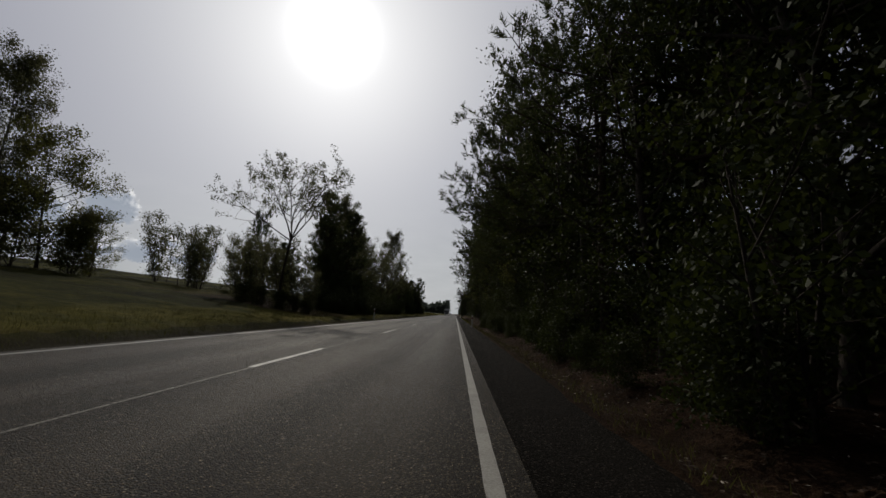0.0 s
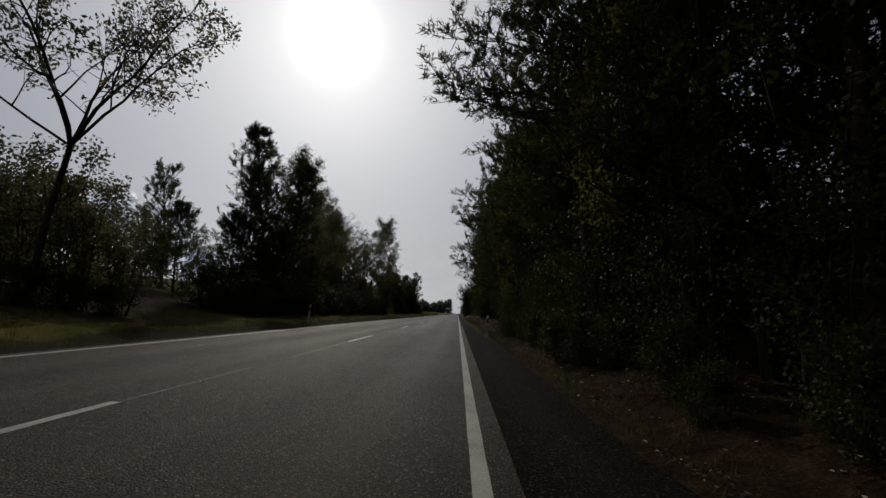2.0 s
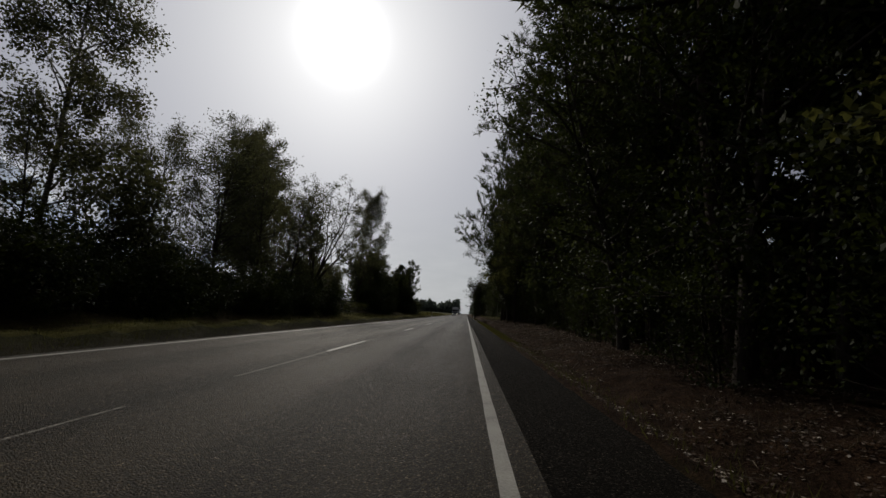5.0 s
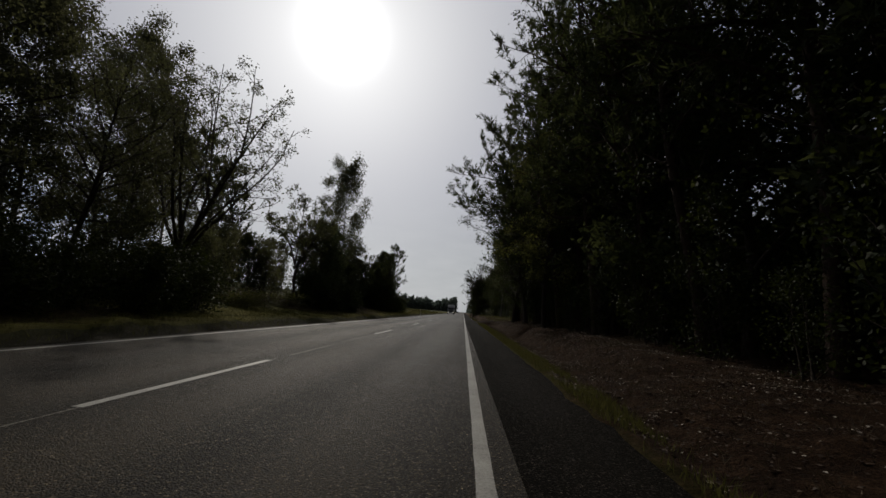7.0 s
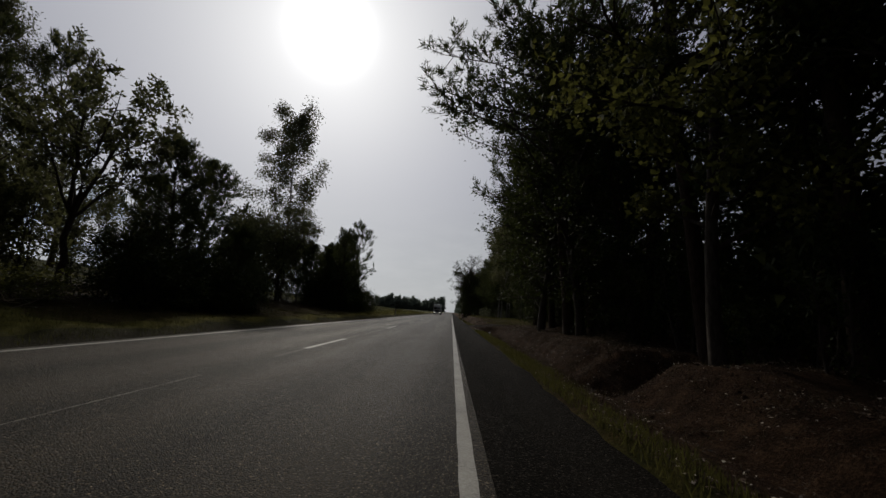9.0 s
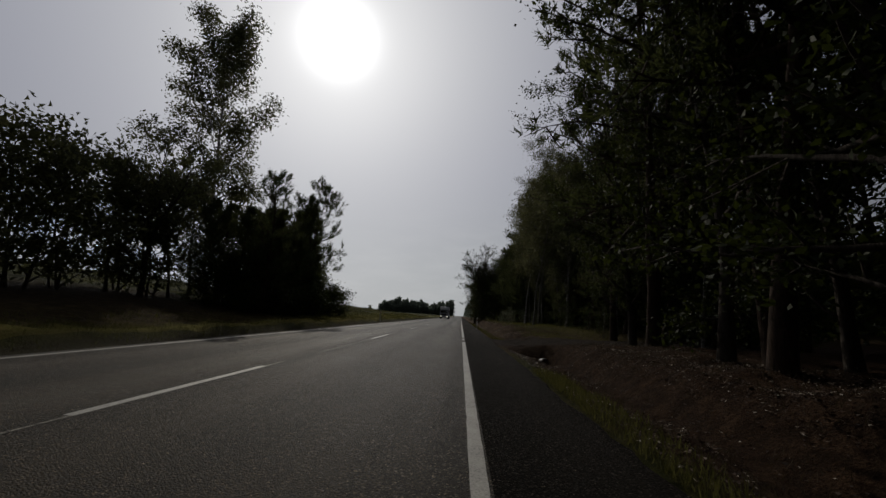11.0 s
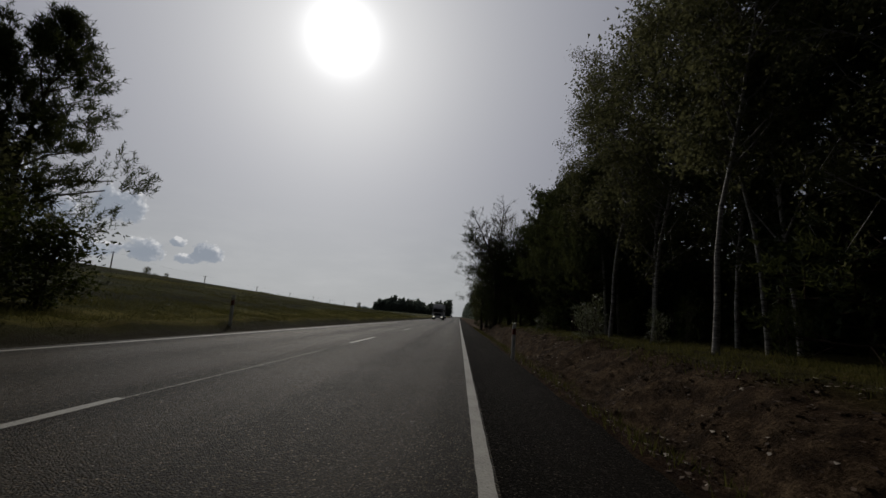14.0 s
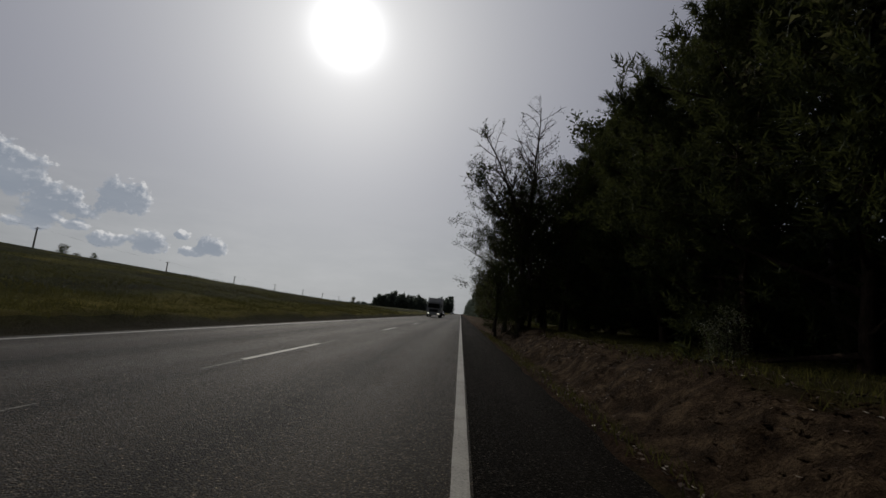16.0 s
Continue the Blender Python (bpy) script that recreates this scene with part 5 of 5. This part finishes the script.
def wheel(x, y, r, w, parent, tyre=RUBBER, rim=STEEL):
    root = new("wheel")
    root.parent, root.location = parent, (x, y, r)
    n = 24
    prof = [(-w / 2, r * 0.62), (-w / 2, r * 0.93), (-w * 0.3, r), (w * 0.3, r), (w / 2, r * 0.93), (w / 2, r * 0.62)]
    v = [(px, pr * math.cos(2 * math.pi * s / n), pr * math.sin(2 * math.pi * s / n)) for px, pr in prof for s in range(n)]
    f = [(i * n + s, i * n + (s + 1) % n, (i + 1) * n + (s + 1) % n, (i + 1) * n + s) for i in range(len(prof) - 1) for s in range(n)]
    mesh_object("tyre", v, f, tyre, root, smooth=True)
    prof = [(-w * 0.42, r * 0.63), (-w * 0.3, r * 0.5), (-w * 0.34, r * 0.2), (-w * 0.34, 0.001)]
    prof += [(-px, pr) for px, pr in prof[::-1]]
    v = [(px, pr * math.cos(2 * math.pi * s / n), pr * math.sin(2 * math.pi * s / n)) for px, pr in prof for s in range(n)]
    f = [(i * n + s, i * n + (s + 1) % n, (i + 1) * n + (s + 1) % n, (i + 1) * n + s) for i in range(len(prof) - 1) for s in range(n)]
    mesh_object("rim", v, f, rim, root, smooth=True)
    return root


def sedan(x, y, turn, label):
    """A saloon car, its nose towards -y, 4.5 m long."""
    root = tagged(new("car"), label, "car")
    root.matrix_basis = pose(x, y, crown(x), 0, math.degrees(math.atan(0.022)), turn)

    def ring(yy, hw, z0, z1, top):
        return [(-hw * 0.8, yy, z0), (hw * 0.8, yy, z0), (hw * 0.97, yy, z0 + 0.08), (hw, yy, z0 + 0.55 * (z1 - z0)), (hw * 0.95, yy, z1), (hw * 0.6, yy, top),
                (0, yy, top + 0.02), (-hw * 0.6, yy, top), (-hw * 0.95, yy, z1), (-hw, yy, z0 + 0.55 * (z1 - z0)), (-hw * 0.97, yy, z0 + 0.08)]
    body = [ring(*a) for a in ((-2.27, 0.62, 0.3, 0.56, 0.58), (-2.22, 0.74, 0.22, 0.66, 0.69), (-2.05, 0.82, 0.2, 0.72, 0.77), (-1.5, 0.86, 0.2, 0.82, 0.88), (-0.85, 0.87, 0.2, 0.88, 0.94),
                               (0.0, 0.875, 0.2, 0.9, 0.95), (0.9, 0.87, 0.2, 0.92, 0.96), (1.5, 0.86, 0.21, 0.94, 1.0), (2.05, 0.82, 0.24, 0.92, 0.98), (2.2, 0.76, 0.3, 0.86, 0.9), (2.25, 0.66, 0.36, 0.76, 0.78))]
    shell = loft(body, "body", CAR_PAINT, root)

    def pane(pts, name, mat, lab=""):
        bm = bmesh.new()
        fs = bm.faces.new([bm.verts.new(p) for p in pts])
        got = bmesh.ops.extrude_face_region(bm, geom=[fs])
        bm.normal_update()
        nrm = fs.normal.copy()
        for q in got["geom"]:
            if isinstance(q, bmesh.types.BMVert):
                q.co += nrm * 0.012
        bmesh.ops.recalc_face_normals(bm, faces=bm.faces)
        return part(name, bm, mat, root, lab)
    # cabin: pillars and roof as one skin, panes laid on it
    cab = [[(-hb, yb, 0.9), (hb, yb, 0.9), (ht, yt, zt), (0, yt, zt + 0.02), (-ht, yt, zt)] for hb, yb, ht, yt, zt in
           ((0.76, -0.95, 0.74, -0.9, 0.93), (0.79, -0.6, 0.66, -0.3, 1.26), (0.79, -0.1, 0.6, 0.0, 1.38), (0.8, 0.6, 0.6, 0.6, 1.4), (0.78, 1.15, 0.58, 1.05, 1.34), (0.74, 1.6, 0.66, 1.55, 1.02))]
    loft(cab, "roof", CAR_PAINT, root)
    pane([(-0.64, -0.83, 0.99), (0.64, -0.83, 0.99), (0.56, -0.12, 1.345), (-0.56, -0.12, 1.345)], "windscreen", GLASS)
    pane([(-0.58, 1.52, 1.06), (0.58, 1.52, 1.06), (0.52, 1.12, 1.32), (-0.52, 1.12, 1.32)], "rear_window", GLASS)
    for s in (-1, 1):
        pane([(s * 0.79, -0.5, 0.96), (s * 0.8, 0.32, 0.96), (s * 0.645, 0.32, 1.33), (s * 0.645, -0.05, 1.3)], "side_window", GLASS)
        pane([(s * 0.8, 0.38, 0.96), (s * 0.79, 1.2, 0.97), (s * 0.63, 1.0, 1.3), (s * 0.645, 0.38, 1.33)], "side_window", GLASS)
        part("headlight", box(s * 0.57, -2.2, 0.61, 0.22, 0.1, 0.11, 0.03), LIT_LAMP, root, "clear headlight")
        part("rear_light", box(s * 0.6, 2.2, 0.76, 0.24, 0.08, 0.14, 0.02), RED_PLASTIC, root)
        mirror = part("mirror", box(s * 0.95, -0.48, 0.98, 0.18, 0.1, 0.12, 0.03), CAR_PAINT, root)
        part("door_handle", box(s * 0.885, 0.22, 0.82, 0.02, 0.16, 0.025, 0.006), CAR_PAINT, root)
        for yy in (-1.38, 1.3):
            wheel(s * 0.76, yy, 0.305, 0.19, root)
    part("grille", box(0, -2.255, 0.57, 0.66, 0.05, 0.1, 0.015), BLACK, root, "dark slotted grille")
    part("bumper", box(0, -2.25, 0.38, 1.35, 0.09, 0.16, 0.035), CAR_PAINT, root)
    part("number_plate", box(0, -2.3, 0.4, 0.5, 0.012, 0.11, 0.003), WHITE_PLASTIC, root, "white plate")
    for s in (-0.3, 0.25):
        part("wiper", box(s, -0.8, 1.005, 0.5, 0.02, 0.015, 0.004), BLACK, root)
    return root


sedan(-4.9, 252.0, 0, "dark saloon car driving with its headlights on")
sedan(-4.9, 395.0, 0, "distant dark car far down the road")


def lorry(x, y):
    root = tagged(new("lorry"), "lorry with a grey cab and a pale box body", "lorry")
    root.matrix_basis = pose(x, y, crown(x), 0, math.degrees(math.atan(0.022)), 0)
    part("cab", prism([(-1.2, 0.55), (1.2, 0.55), (1.22, 1.5), (1.15, 2.75), (-1.15, 2.75), (-1.22, 1.5)], -3.6, -1.9, 0.08), CAB_PAINT, root)
    part("windscreen", box(0, -3.61, 2.05, 2.1, 0.05, 0.8, 0.03), GLASS, root)
    part("grille", box(0, -3.62, 1.2, 1.5, 0.06, 0.5, 0.03), BLACK, root)
    part("bumper", box(0, -3.66, 0.6, 2.4, 0.2, 0.4, 0.06), CAB_PAINT, root)
    part("wind_deflector", prism([(-1.0, 2.75), (1.0, 2.75), (0.95, 3.35), (-0.95, 3.35)], -3.2, -1.9, 0.1), TARP, root, "pale roof deflector")
    part("cargo_box", prism([(-1.25, 0.95), (1.25, 0.95), (1.25, 3.5), (-1.25, 3.5)], -1.7, 5.6, 0.04), TARP, root, "grey box body")
    part("chassis", box(0, 1.6, 0.75, 0.9, 8.2, 0.3, 0.03), BLACK, root)
    for s in (-1, 1):
        part("headlight", box(s * 0.9, -3.74, 0.68, 0.36, 0.08, 0.2, 0.03), LIT_LAMP, root)
        part("mirror", box(s * 1.38, -3.5, 2.1, 0.16, 0.12, 0.5, 0.03), BLACK, root)
        part("side_window", box(s * 1.19, -2.75, 2.1, 0.04, 0.9, 0.6, 0.01), GLASS, root)
        for yy in (-2.7, 3.2, 4.5):
            wheel(s * 1.05, yy, 0.48, 0.3, root)
    part("number_plate", box(0, -3.78, 0.5, 0.5, 0.02, 0.12, 0.003), WHITE_PLASTIC, root)
    return root


lorry(-4.75, 221.0)
